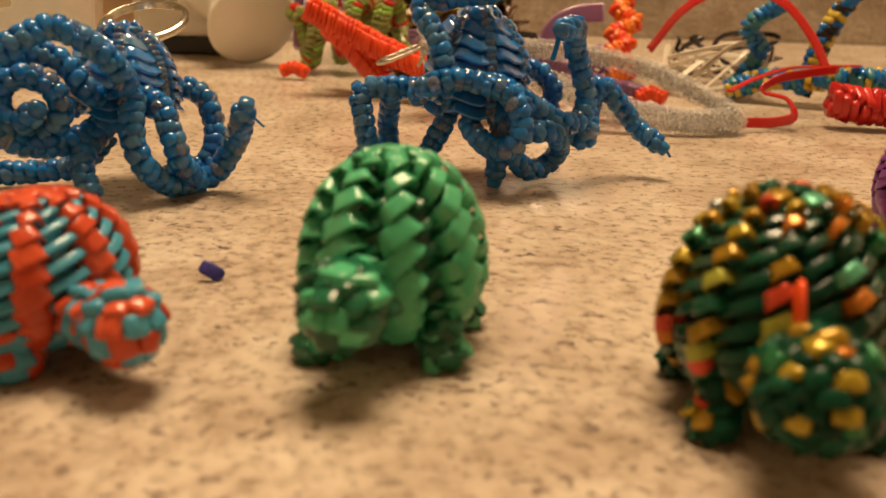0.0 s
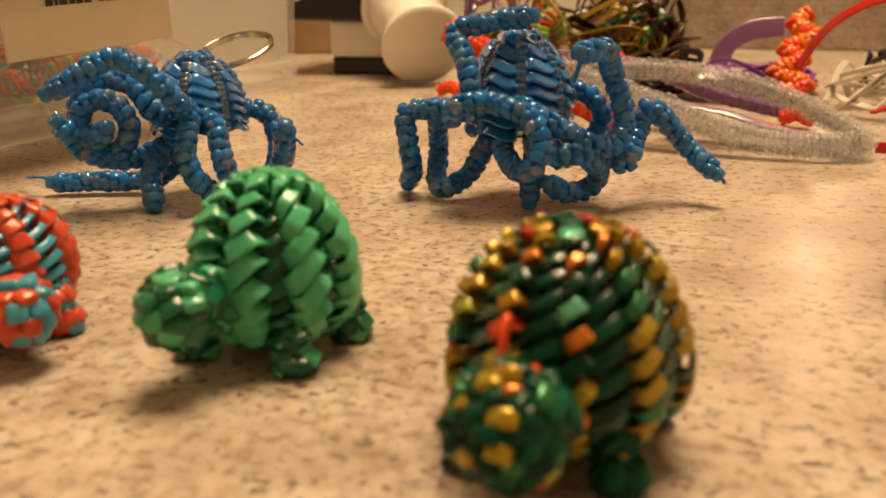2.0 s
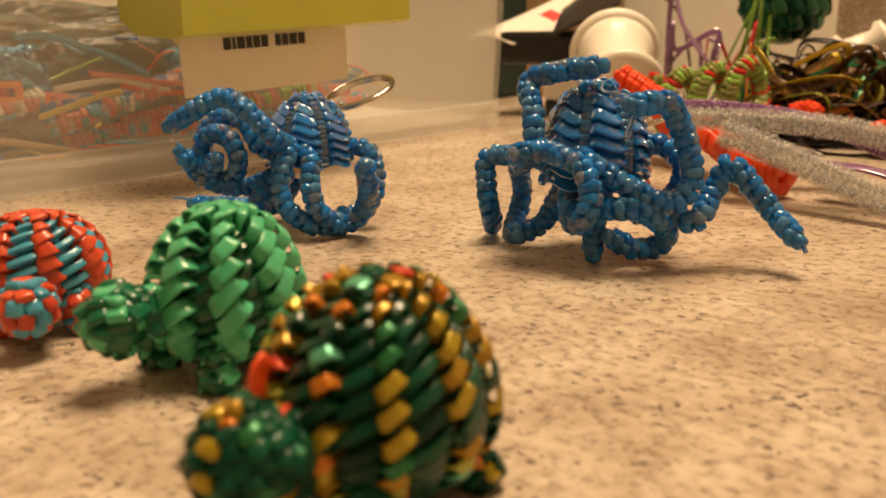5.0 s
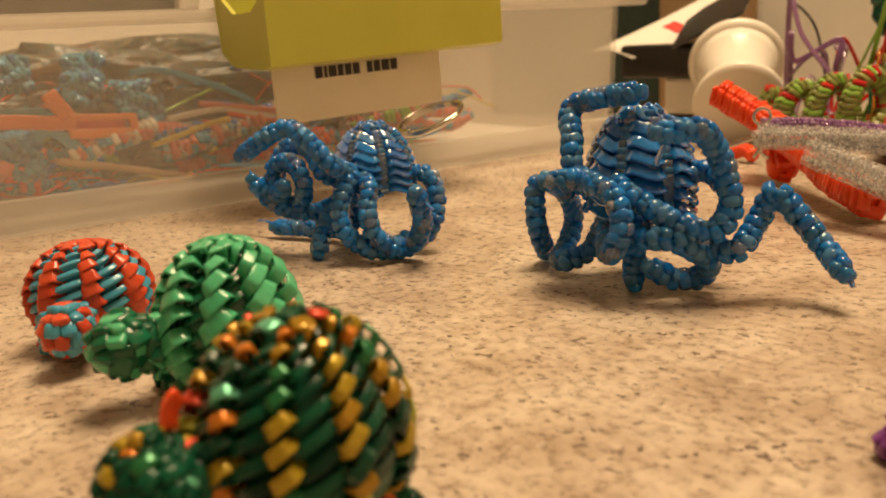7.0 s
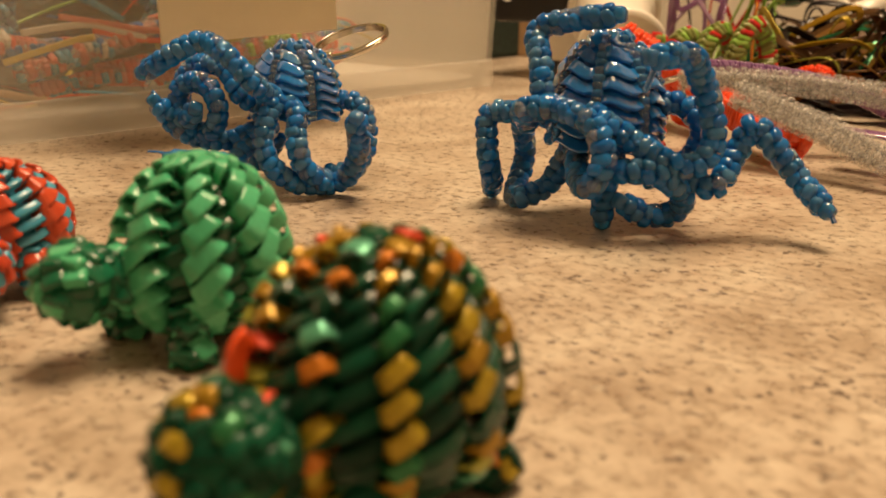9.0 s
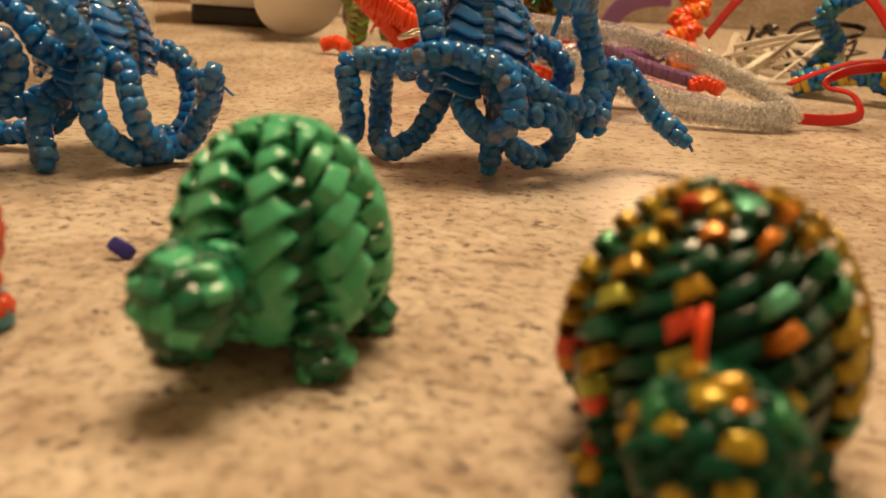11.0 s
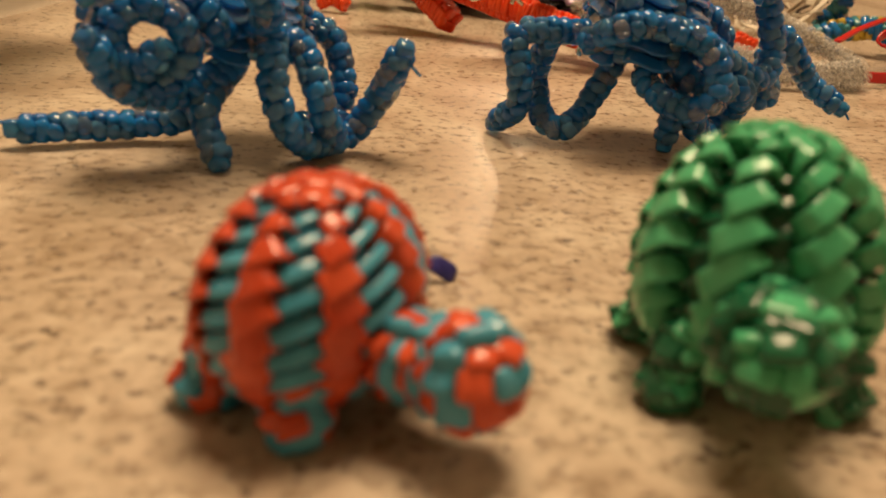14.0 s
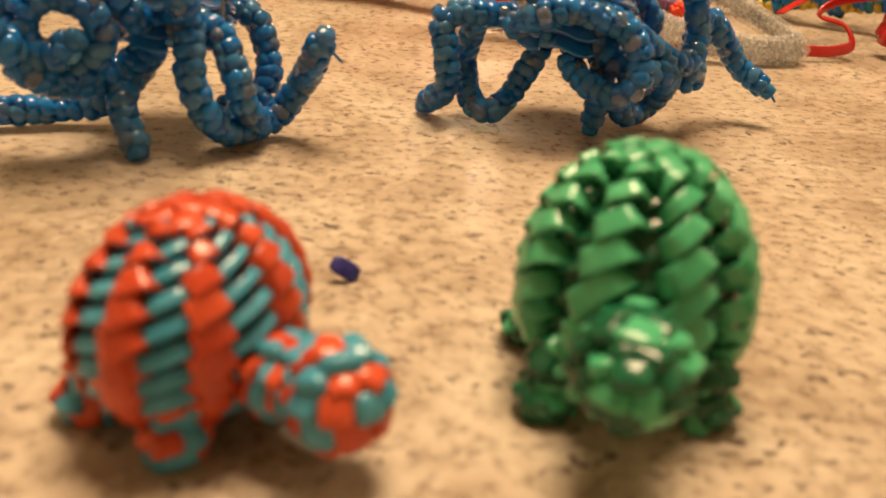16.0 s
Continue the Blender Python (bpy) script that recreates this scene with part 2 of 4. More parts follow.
def pad_template(rows=6, cols=10, square=0.55):
    """A cushion: a rounded box that fills -1..1 on each axis."""
    verts, faces = [], []

    def p(c, e):
        return math.copysign(abs(c) ** e, c)

    for i in range(1, rows):
        a = -math.pi / 2 + math.pi * i / rows
        for k in range(cols):
            o = 2 * math.pi * k / cols + math.pi / cols
            verts.append((p(math.cos(a), square) * p(math.cos(o), square), p(math.cos(a), square) * p(math.sin(o), square), p(math.sin(a), square)))
    low, high = len(verts), len(verts) + 1
    verts += [(0, 0, -1), (0, 0, 1)]
    for i in range(rows - 2):
        for k in range(cols):
            q = (k + 1) % cols
            faces.append((i * cols + k, i * cols + q, (i + 1) * cols + q, (i + 1) * cols + k))
    top = (rows - 2) * cols
    for k in range(cols):
        q = (k + 1) % cols
        faces += [(low, q, k), (high, top + k, top + q)]
    return np.array(verts), faces


PAD = pad_template()
PAD_FINE = pad_template(8, 12, 0.5)
BEAD = pad_template(6, 10, 0.64)
PAD_BOX = pad_template(6, 12, 0.40)


class Weave:
    """Gathers many small straps, to be joined into one mesh or built one by one."""

    def __init__(self):
        self.pieces, self.tag = [], 0

    def pad(self, at, ax, ay, az, size, slot=0, shape=PAD, bend=0.0):
        v = shape[0].copy()
        if bend:
            v[:, 2] -= bend * v[:, 0] ** 2
        v = v * np.array(size)
        self.pieces.append((np.array(at) + v[:, :1] * ax + v[:, 1:2] * ay + v[:, 2:] * az, shape[1], slot, self.tag))

    def strip(self, points, ups, width, thick, slot=0):
        """A flat lace with rounded edges along points, its face towards ups."""
        points, ups = np.asarray(points, float), np.asarray(ups, float)
        tang = np.gradient(points, axis=0)
        tang /= np.linalg.norm(tang, axis=1)[:, None] + 1e-12
        side = np.cross(tang, ups)
        side /= np.linalg.norm(side, axis=1)[:, None] + 1e-12
        up = np.cross(side, tang)
        prof = [(-1, -0.3), (-0.93, -0.9), (-0.7, -1), (0.7, -1), (0.93, -0.9), (1, -0.3), (1, 0.3), (0.93, 0.9), (0.7, 1), (-0.7, 1), (-0.93, 0.9), (-1, 0.3)]
        m = len(prof)
        rings = np.stack([points + side * (a * width / 2) + up * (c * thick / 2) for a, c in prof], axis=1)
        faces = []
        for i in range(len(points) - 1):
            for k in range(m):
                q = (k + 1) % m
                faces.append((i * m + k, i * m + q, (i + 1) * m + q, (i + 1) * m + k))
        last = (len(points) - 1) * m
        faces += [tuple(reversed(range(m))), tuple(last + k for k in range(m))]
        self.pieces.append((rings.reshape(-1, 3), faces, slot, self.tag))

    def join(self, pieces, name, mats, parent, label):
        verts, faces, index, count = [], [], [], 0
        for v, f, slot, _ in pieces:
            verts.append(v)
            faces += [tuple(k + count for k in q) for q in f]
            index += [slot] * len(f)
            count += len(v)
        used = sorted(set(index))
        return mesh_object(name, np.concatenate(verts), faces, [mats[k] for k in used], [used.index(k) for k in index], True, parent, label)

    def build(self, name, mats, parent=None, label=""):
        return self.join(self.pieces, name, mats, parent, label)

    def build_each(self, name, mats, parent):
        """One object for each tag."""
        for tag in sorted({p[3] for p in self.pieces}):
            self.join([p for p in self.pieces if p[3] == tag], name, mats, parent, "")


def smooth_line(points, step):
    """Points every step metres along a Catmull-Rom curve through the given ones."""
    p = np.asarray(points, float)
    p = np.vstack([2 * p[0] - p[1], p, 2 * p[-1] - p[-2]])
    fine = []
    for i in range(1, len(p) - 2):
        for u in np.linspace(0, 1, 24, endpoint=False):
            a, b, c, d = p[i - 1:i + 3]
            fine.append(0.5 * (2 * b + (c - a) * u + (2 * a - 5 * b + 4 * c - d) * u * u + (3 * b - a - 3 * c + d) * u ** 3))
    fine.append(p[-2])
    fine = np.array(fine)
    s = np.concatenate([[0], np.cumsum(np.linalg.norm(np.diff(fine, axis=0), axis=1))])
    n = max(3, int(round(s[-1] / step)) + 1)
    w = np.linspace(0, s[-1], n)
    return np.stack([np.interp(w, s, fine[:, k]) for k in range(3)], axis=1)


def frames_along(line, up=(0, 0, 1)):
    tang = np.gradient(line, axis=0)
    tang /= np.linalg.norm(tang, axis=1)[:, None] + 1e-12
    a = np.cross(up, tang[0])
    if np.linalg.norm(a) < 0.1:
        a = np.cross((0, 1, 0), tang[0])
    out = []
    for t in tang:
        a = a - t * np.dot(a, t)
        a /= np.linalg.norm(a) + 1e-12
        out.append((t, a, np.cross(t, a)))
    return out


def braid(weave, points, half, pitch, slots, spin=0.0, rng=random, flat=1.0, relief=0.46, levels=True, shape=PAD_BOX):
    """A square box-stitch lanyard: at each level four straps lie round the core. flat: width over height. Returns its line."""
    line = smooth_line(points, pitch)
    fr = frames_along(line)
    for i, (c, (t, a, b)) in enumerate(zip(line, fr)):
        turn = spin * i
        e, f = a * math.cos(turn) + b * math.sin(turn), b * math.cos(turn) - a * math.sin(turn)
        if levels:
            weave.tag = i
        for k, (o, s, wide) in enumerate(((e, f, 1), (f, -e, flat), (-e, -f, 1), (-f, e, flat))):
            reach = half * (flat if k % 2 == 0 else 1.0)
            jig = 1 + rng.uniform(-0.12, 0.12)
            lean = rng.uniform(-0.15, 0.15) + 0.20
            d, g = s * math.cos(lean) + t * math.sin(lean), t * math.cos(lean) - s * math.sin(lean)
            weave.pad(c + o * reach * 0.60 * jig + t * pitch * rng.uniform(-0.10, 0.10), d, g, o, (half * 0.72 * wide, pitch * 0.50, half * relief), rng.choice(slots), shape)
    return line


def twist(weave, points, half, pitch, rng, spin=0.45):
    """A twisted round lanyard: rows of blue bumps and clear bumps wind round the core. Returns its line."""
    line = smooth_line(points, pitch)
    for i, (c, (t, a, b)) in enumerate(zip(line, frames_along(line))):
        weave.tag = i
        for k in range(4):
            ang = spin * i + k * math.pi / 2 + rng.uniform(-0.12, 0.12)
            o, s = a * math.cos(ang) + b * math.sin(ang), b * math.cos(ang) - a * math.sin(ang)
            lean = 0.38 + rng.uniform(-0.15, 0.15)
            d, g = s * math.cos(lean) + t * math.sin(lean), t * math.cos(lean) - s * math.sin(lean)
            fat = 1 + rng.uniform(-0.10, 0.12)
            at = c + o * half * 0.58 * fat + t * pitch * rng.uniform(-0.12, 0.12)
            weave.pad(at, d, g, o, (half * 0.70 * fat, pitch * 0.58, half * 0.46), (0 if rng.random() < 0.85 else 1) if k % 2 == 0 else rng.choice((1, 1, 1, 1, 0, 2)), BEAD, 0.22)
    return line


def core(name, line, half, mat, parent=None, label="", flat=1.0):
    """The dark inner run of a lanyard."""
    w = Weave()
    w.strip(line, [f[2] for f in frames_along(line)], half * 1.2 * flat, half * 1.2)
    return w.build(name, [mat], parent, label)


def cord(name, points, width, thick, mat, parent=None, label="", step=0.002, up=(0, 0, 1)):
    w = Weave()
    line = smooth_line(points, step)
    w.strip(line, [f[2] for f in frames_along(line, up)], width, thick)
    return w.build(name, [mat], parent, label)


def root(name, at, label, category, group="", turn=0.0):
    ob = new(name)
    ob.location = at
    ob.rotation_euler = (0, 0, turn)
    ob.empty_display_size = 0.01
    return tagged(ob, label, category, group)


# ---- the room ----
def slab(name, size, at, mat, label, category, bevel=0.0):
    ob = part(name, box(size, (0, 0, 0), bevel), mat, None)
    ob.location = at
    return tagged(ob, label, category, "", "structure")


slab("countertop", (2.6, 1.25, 0.04), (0.0, 0.245, -0.02), COUNTER, "beige speckled laminate countertop with brown flecks", "countertop", 0.004)
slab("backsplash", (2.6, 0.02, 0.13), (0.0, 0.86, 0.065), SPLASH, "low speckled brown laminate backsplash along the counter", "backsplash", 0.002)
slab("wall_north", (2.6, 0.10, 2.45), (0.0, 2.95, 0.275), PAINT, "plain warm painted wall across the room", "wall")
slab("wall_south", (2.6, 0.10, 2.45), (0.0, -2.25, 0.275), PAINT, "plain warm painted room wall", "wall")
slab("wall_west", (0.10, 5.30, 2.45), (-1.35, 0.35, 0.275), PAINT, "plain warm painted room wall", "wall")
slab("wall_east", (0.10, 5.30, 2.45), (1.35, 0.35, 0.275), PAINT, "plain warm painted room wall", "wall")
slab("floor", (2.8, 5.30, 0.05), (0.0, 0.35, -0.975), FLOOR, "dark wooden kitchen floor", "floor")
slab("ceiling", (2.8, 5.30, 0.05), (0.0, 0.35, 1.525), CEIL, "plain white ceiling", "ceiling")
slab("base_cabinet", (2.58, 1.15, 0.91), (0.0, 0.275, -0.495), PAINT, "plain base cabinet under the countertop", "cabinet")


# ---- woven turtles ----
def dome(phi, R, top, mid, low):
    """Radius and height on a shell at the angle phi above its widest ring."""
    r = R * math.cos(phi) ** 0.92
    z = mid + (top - mid) * math.sin(phi) if phi > 0 else mid + (mid - low) / math.sin(radians(40)) * math.sin(phi)
    return r, z


def knob(weave, at, size, rows, cols, slots, facing, rng, checker=True, fat=1.0, ragged=0.0):
    """A woven ball of folded straps, such as a head or a foot."""
    fx = np.array((math.cos(facing), math.sin(facing), 0.0))
    fy = np.array((-math.sin(facing), math.cos(facing), 0.0))
    fz = np.array((0.0, 0.0, 1.0))
    for i in range(rows):
        a = -math.pi / 2 + math.pi * (i + 0.5) / rows
        ring = max(3, int(round(cols * math.cos(a) ** 0.8)))
        for k in range(ring):
            o = 2 * math.pi * (k + 0.5 * (i % 2)) / ring
            d = fz * math.sin(a) + (fx * math.cos(o) + fy * math.sin(o)) * math.cos(a)
            c = np.array(at) + (fx * d.dot(fx) * size[0] + fy * d.dot(fy) * size[1] + fz * d.dot(fz) * size[2]) * 0.84
            s = np.cross(fz, d)
            s /= np.linalg.norm(s) + 1e-9
            t = np.cross(d, s)
            lean = rng.uniform(-0.15, 0.15) + (0.18 if checker else 0.40)
            s, t = s * math.cos(lean) + t * math.sin(lean), t * math.cos(lean) - s * math.sin(lean)
            tip = rng.uniform(0.12, 0.50) + ragged * rng.uniform(-0.5, 0.7)
            t, d2 = t * math.cos(tip) - d * math.sin(tip), d * math.cos(tip) + t * math.sin(tip)
            wide = math.pi * size[1] * max(0.45, math.cos(a)) / ring * fat * 1.02
            long = math.pi * size[2] / rows * 0.56 * fat
            slot = slots[(i + k) % len(slots)] if checker else rng.choice(slots)
            grow, turn = 1 + ragged * rng.uniform(-0.25, 0.45), ragged * rng.uniform(-0.8, 0.8)
            s, t = s * math.cos(turn) + t * math.sin(turn), t * math.cos(turn) - s * math.sin(turn)
            weave.tag += 1
            weave.pad(c + d * ragged * rng.uniform(-0.10, 0.12) * size[1], s, t, d2, (min(wide, long * 1.5) * 0.90 * grow, long * (1 + ragged * rng.uniform(-0.1, 0.5)), min(size) * (0.24 - 0.09 * min(1, ragged))), slot, PAD_BOX, 0.25)


def ball(name, at, size, mat, parent):
    """The plain inner body under a woven ball."""
    v = np.array(PAD_FINE[0])
    v = v / np.linalg.norm(v, axis=1)[:, None] * np.array(size) + np.array(at)
    return mesh_object(name, v, PAD_FINE[1], [mat], None, True, parent)


def turtle(name, at, facing, R, top, label, mats, rib_slots, slat_slots, skin_slots, head, head_size, squash=(1.0, 1.0), ribs=9, rows=8, seed=1, checker=True, turn=0.0, feet=0.0042, slat_thick=1.0, foot_at=None, wide=0.36, lace_high=0.0040, slope=0.42, slat_sink=0.0018, slat_high=0.0024, head_rows=5, tilt=0.15, ragged=0.0, proud=0.0004, slat_tip=0.7):
    """A turtle woven from flat lace: ribs of folded straps over slats, a knotted head and four stub legs."""
    rng = random.Random(seed)
    body = root(name, (at[0], at[1], 0), label, "woven turtle", "woven turtles")
    low, mid = 0.0055, 0.0135
    phis = np.linspace(radians(-36), radians(70), rows)
    gap = 2 * math.pi / ribs

    def spot(ang, phi, lift=0.0):
        r, z = dome(phi, R + lift, top + lift, mid, low)
        a, c = r * math.cos(ang) * squash[0], r * math.sin(ang) * squash[1]
        return np.array((a * math.cos(facing) - c * math.sin(facing), a * math.sin(facing) + c * math.cos(facing), z))

    def axes(ang, phi):
        e = 0.02
        s = spot(ang + e, phi) - spot(ang - e, phi)
        t = spot(ang, phi + e) - spot(ang, phi - e)
        s /= np.linalg.norm(s)
        t /= np.linalg.norm(t)
        return s, t, np.cross(s, t)

    # inner body under the straps
    prof = [(0.0, low + 0.001)] + [dome(p, R * 0.80, top * 0.90, mid, low + 0.001) for p in np.linspace(radians(-38), radians(88), 12)] + [(0.0, top * 0.90)]
    bm = lathe(prof, 24)
    bmesh.ops.scale(bm, vec=(squash[0], squash[1], 1), verts=bm.verts)
    bmesh.ops.rotate(bm, cent=(0, 0, 0), matrix=Matrix.Rotation(facing, 3, "Z"), verts=bm.verts)
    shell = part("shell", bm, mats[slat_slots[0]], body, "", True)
    w, v = Weave(), Weave()
    for i in range(ribs):
        ang = turn + i * gap
        for j, phi in enumerate(phis):
            r = math.hypot(*spot(ang, phi)[:2])
            narrow = max(0.55, (r / R) ** 0.7)
            half = gap * wide * (1 + rng.uniform(-0.10, 0.10)) * (1.0 if r > 0.5 * R else 1.15)
            high = lace_high * narrow * (1 + rng.uniform(-0.06, 0.06))
            rise = slope * half * r / 0.0163 * (1 + rng.uniform(-0.25, 0.25))
            line, ups = [], []
            off = rng.uniform(-0.03, 0.03)
            for u in np.linspace(-1.28, 1.28, 11):
                a2, p2 = ang + off + half * u, phi + rise * u * 0.9
                p2 = min(p2, 1.5)
                line.append(spot(a2, p2, proud - 0.0100 * max(0.0, abs(u) - 0.72) ** 1.5))
                s, t, d = axes(a2, p2)
                ups.append(d + tilt * t)
            w.tag += 1
            w.strip(line, ups, high, 0.0007, rng.choice(rib_slots))
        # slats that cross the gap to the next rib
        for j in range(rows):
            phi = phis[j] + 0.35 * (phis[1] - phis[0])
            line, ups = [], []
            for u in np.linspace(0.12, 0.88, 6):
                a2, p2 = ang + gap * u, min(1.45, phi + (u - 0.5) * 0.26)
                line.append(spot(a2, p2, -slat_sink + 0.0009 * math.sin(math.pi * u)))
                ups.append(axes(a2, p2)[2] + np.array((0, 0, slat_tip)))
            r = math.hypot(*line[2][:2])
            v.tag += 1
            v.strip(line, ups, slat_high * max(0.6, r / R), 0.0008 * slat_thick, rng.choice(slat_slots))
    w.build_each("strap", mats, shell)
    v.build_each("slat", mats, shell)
    # crown of crossing straps
    w = Weave()
    for count, phi in ((1, 1.56), (5, radians(77))):
        for k in range(count):
            ang = 2 * math.pi * k / count + 0.4
            s, t, d = axes(ang, min(phi, 1.5))
            w.tag += 1
            w.pad(spot(ang, phi, 0.0001), s, t, d, (0.0019, 0.0017, 0.0006), rng.choice(rib_slots if len(set(rib_slots)) == 1 else slat_slots + rib_slots[:1]), PAD_FINE, 0.5)
    # rim under the shell
    for k in range(16):
        ang = 2 * math.pi * k / 16
        s, t, d = axes(ang, radians(-38))
        w.tag += 1
        w.pad(spot(ang, radians(-40)) * np.array((0.93, 0.93, 1)), s, t, d, (R * 0.19, 0.0015, 0.0010), rng.choice(skin_slots), PAD_FINE)
    w.build_each("edge_strap", mats, shell)
    fwd = np.array((math.cos(facing), math.sin(facing)))
    side = np.array((-fwd[1], fwd[0]))
    hx, hy, hz = head[0] - at[0], head[1] - at[1], head[2]
    skull = ball("head", (hx, hy, hz), [0.70 * c for c in head_size], mats[skin_slots[-1]], body)
    w = Weave()
    knob(w, (hx, hy, hz), head_size, head_rows, head_rows + 3, skin_slots, facing, rng, checker, 1.0, ragged)
    for step in (0.35, 0.7):
        a = np.array((hx, hy)) * (1 - 0.5 * step) * 0.95
        knob(w, (a[0], a[1], hz * (1 - 0.10 * step)), tuple(0.82 * c for c in head_size), max(5, head_rows - 2), head_rows + 3, skin_slots, facing, rng, checker, 1.05, ragged)
    w.build_each("strap", mats, skull)
    spots = foot_at or [fwd * R * 0.62 * a + side * R * 0.72 * c for a in (1, -1) for c in (1, -1)]
    for fx, fy in spots:
        f2 = math.atan2(fy, fx)
        leg = ball("leg", (fx * 0.93, fy * 0.93, 0.0052), (feet * 0.72, feet * 0.72, 0.0050), mats[skin_slots[-1]], body)
        w = Weave()
        knob(w, (fx, fy, 0.0029), (feet, feet * 0.9, 0.0030), 4, 7, skin_slots, f2, rng, checker, 1.1, ragged)
        knob(w, (fx * 0.88, fy * 0.88, 0.0072), (feet * 0.9, feet * 0.85, 0.0038), 4, 7, skin_slots, f2, rng, checker, 1.1, ragged)
        w.build_each("strap", mats, leg)
    return body


# its slats and inner shell take a darker green for the shaded gaps
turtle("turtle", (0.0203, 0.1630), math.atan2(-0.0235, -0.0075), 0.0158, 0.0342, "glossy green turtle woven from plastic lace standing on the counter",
       [GREEN, GREEN_DEEP_SHADED], [0], [1], [0, 1, 1], (0.0140, 0.1412, 0.0148), (0.0068, 0.0070, 0.0070), turn=-0.33, seed=3, wide=0.245, lace_high=0.0039, rows=9, slope=0.80, slat_sink=0.0034, slat_high=0.0024, ribs=8, tilt=0.22, feet=0.0046, head_rows=7, ragged=0.9,
       foot_at=[(0.0090, -0.0105), (-0.0120, -0.0090), (0.0120, 0.0075), (-0.0110, 0.0085)])
turtle("turtle", (-0.0365, 0.1535), math.atan2(-0.0120, 0.0185), 0.0139, 0.0274, "orange-red and sky-blue turtle woven from plastic lace on the counter",
       [RED, SKY], [0], [1], [0, 1], (-0.0188, 0.1408, 0.0108), (0.0060, 0.0062, 0.0062), squash=(0.86, 1.12), turn=0.21, seed=5, slat_thick=2.0, wide=0.205, lace_high=0.0038, slat_sink=0.0016, slat_high=0.0021, rows=9, slope=0.60, ribs=8, head_rows=6, tilt=0.18, ragged=0.35,
       foot_at=[(-0.0010, -0.0095), (0.0120, 0.0030), (-0.0120, -0.0020), (-0.0010, 0.0125)], feet=0.0048)
foil_turtle = turtle("turtle", (0.0800, 0.1428), math.atan2(-0.0225, -0.0040), 0.0174, 0.0345, "clear dark-green turtle woven with gold and orange holographic lace",
       [BOTTLE, FOIL], [1, 1, 1, 1, 1, 0], [0], [0, 0, 1, 0, 0], (0.0772, 0.1195, 0.0140), (0.0078, 0.0088, 0.0080), squash=(1.02, 1.0), turn=0.43, ribs=10, rows=11, seed=8, checker=False, proud=0.0008, slat_tip=0.15, wide=0.155, lace_high=0.0024, slope=0.72, slat_thick=0.7, slat_sink=0.0017, slat_high=0.0021, head_rows=11, ragged=0.7,
       foot_at=[(0.0100, -0.0120), (-0.0115, -0.0110), (0.0115, 0.0090), (-0.0110, 0.0095)])
# upright folded strap between its head and shell
cord("forehead_strap", [(-0.0048, -0.0190, 0.0205), (-0.0049, -0.0187, 0.0225), (-0.0049, -0.0179, 0.0245), (-0.0047, -0.0166, 0.0255)], 0.0030, 0.0009, SCARLET, foil_turtle, "orange-red foil strap", step=0.001, up=(1, 0, 0))
turtle("turtle", (0.1518, 0.2315), math.atan2(-0.0200, -0.0040), 0.0162, 0.0325, "dark purple turtle woven from plastic lace on the counter",
       [PURPLE, VIOLET_CLEAR], [0], [0], [0], (0.1508, 0.2115, 0.0130), (0.0066, 0.0068, 0.0066), turn=0.3, ribs=15, rows=14, seed=9, lace_high=0.0022, wide=0.40, slope=0.4)


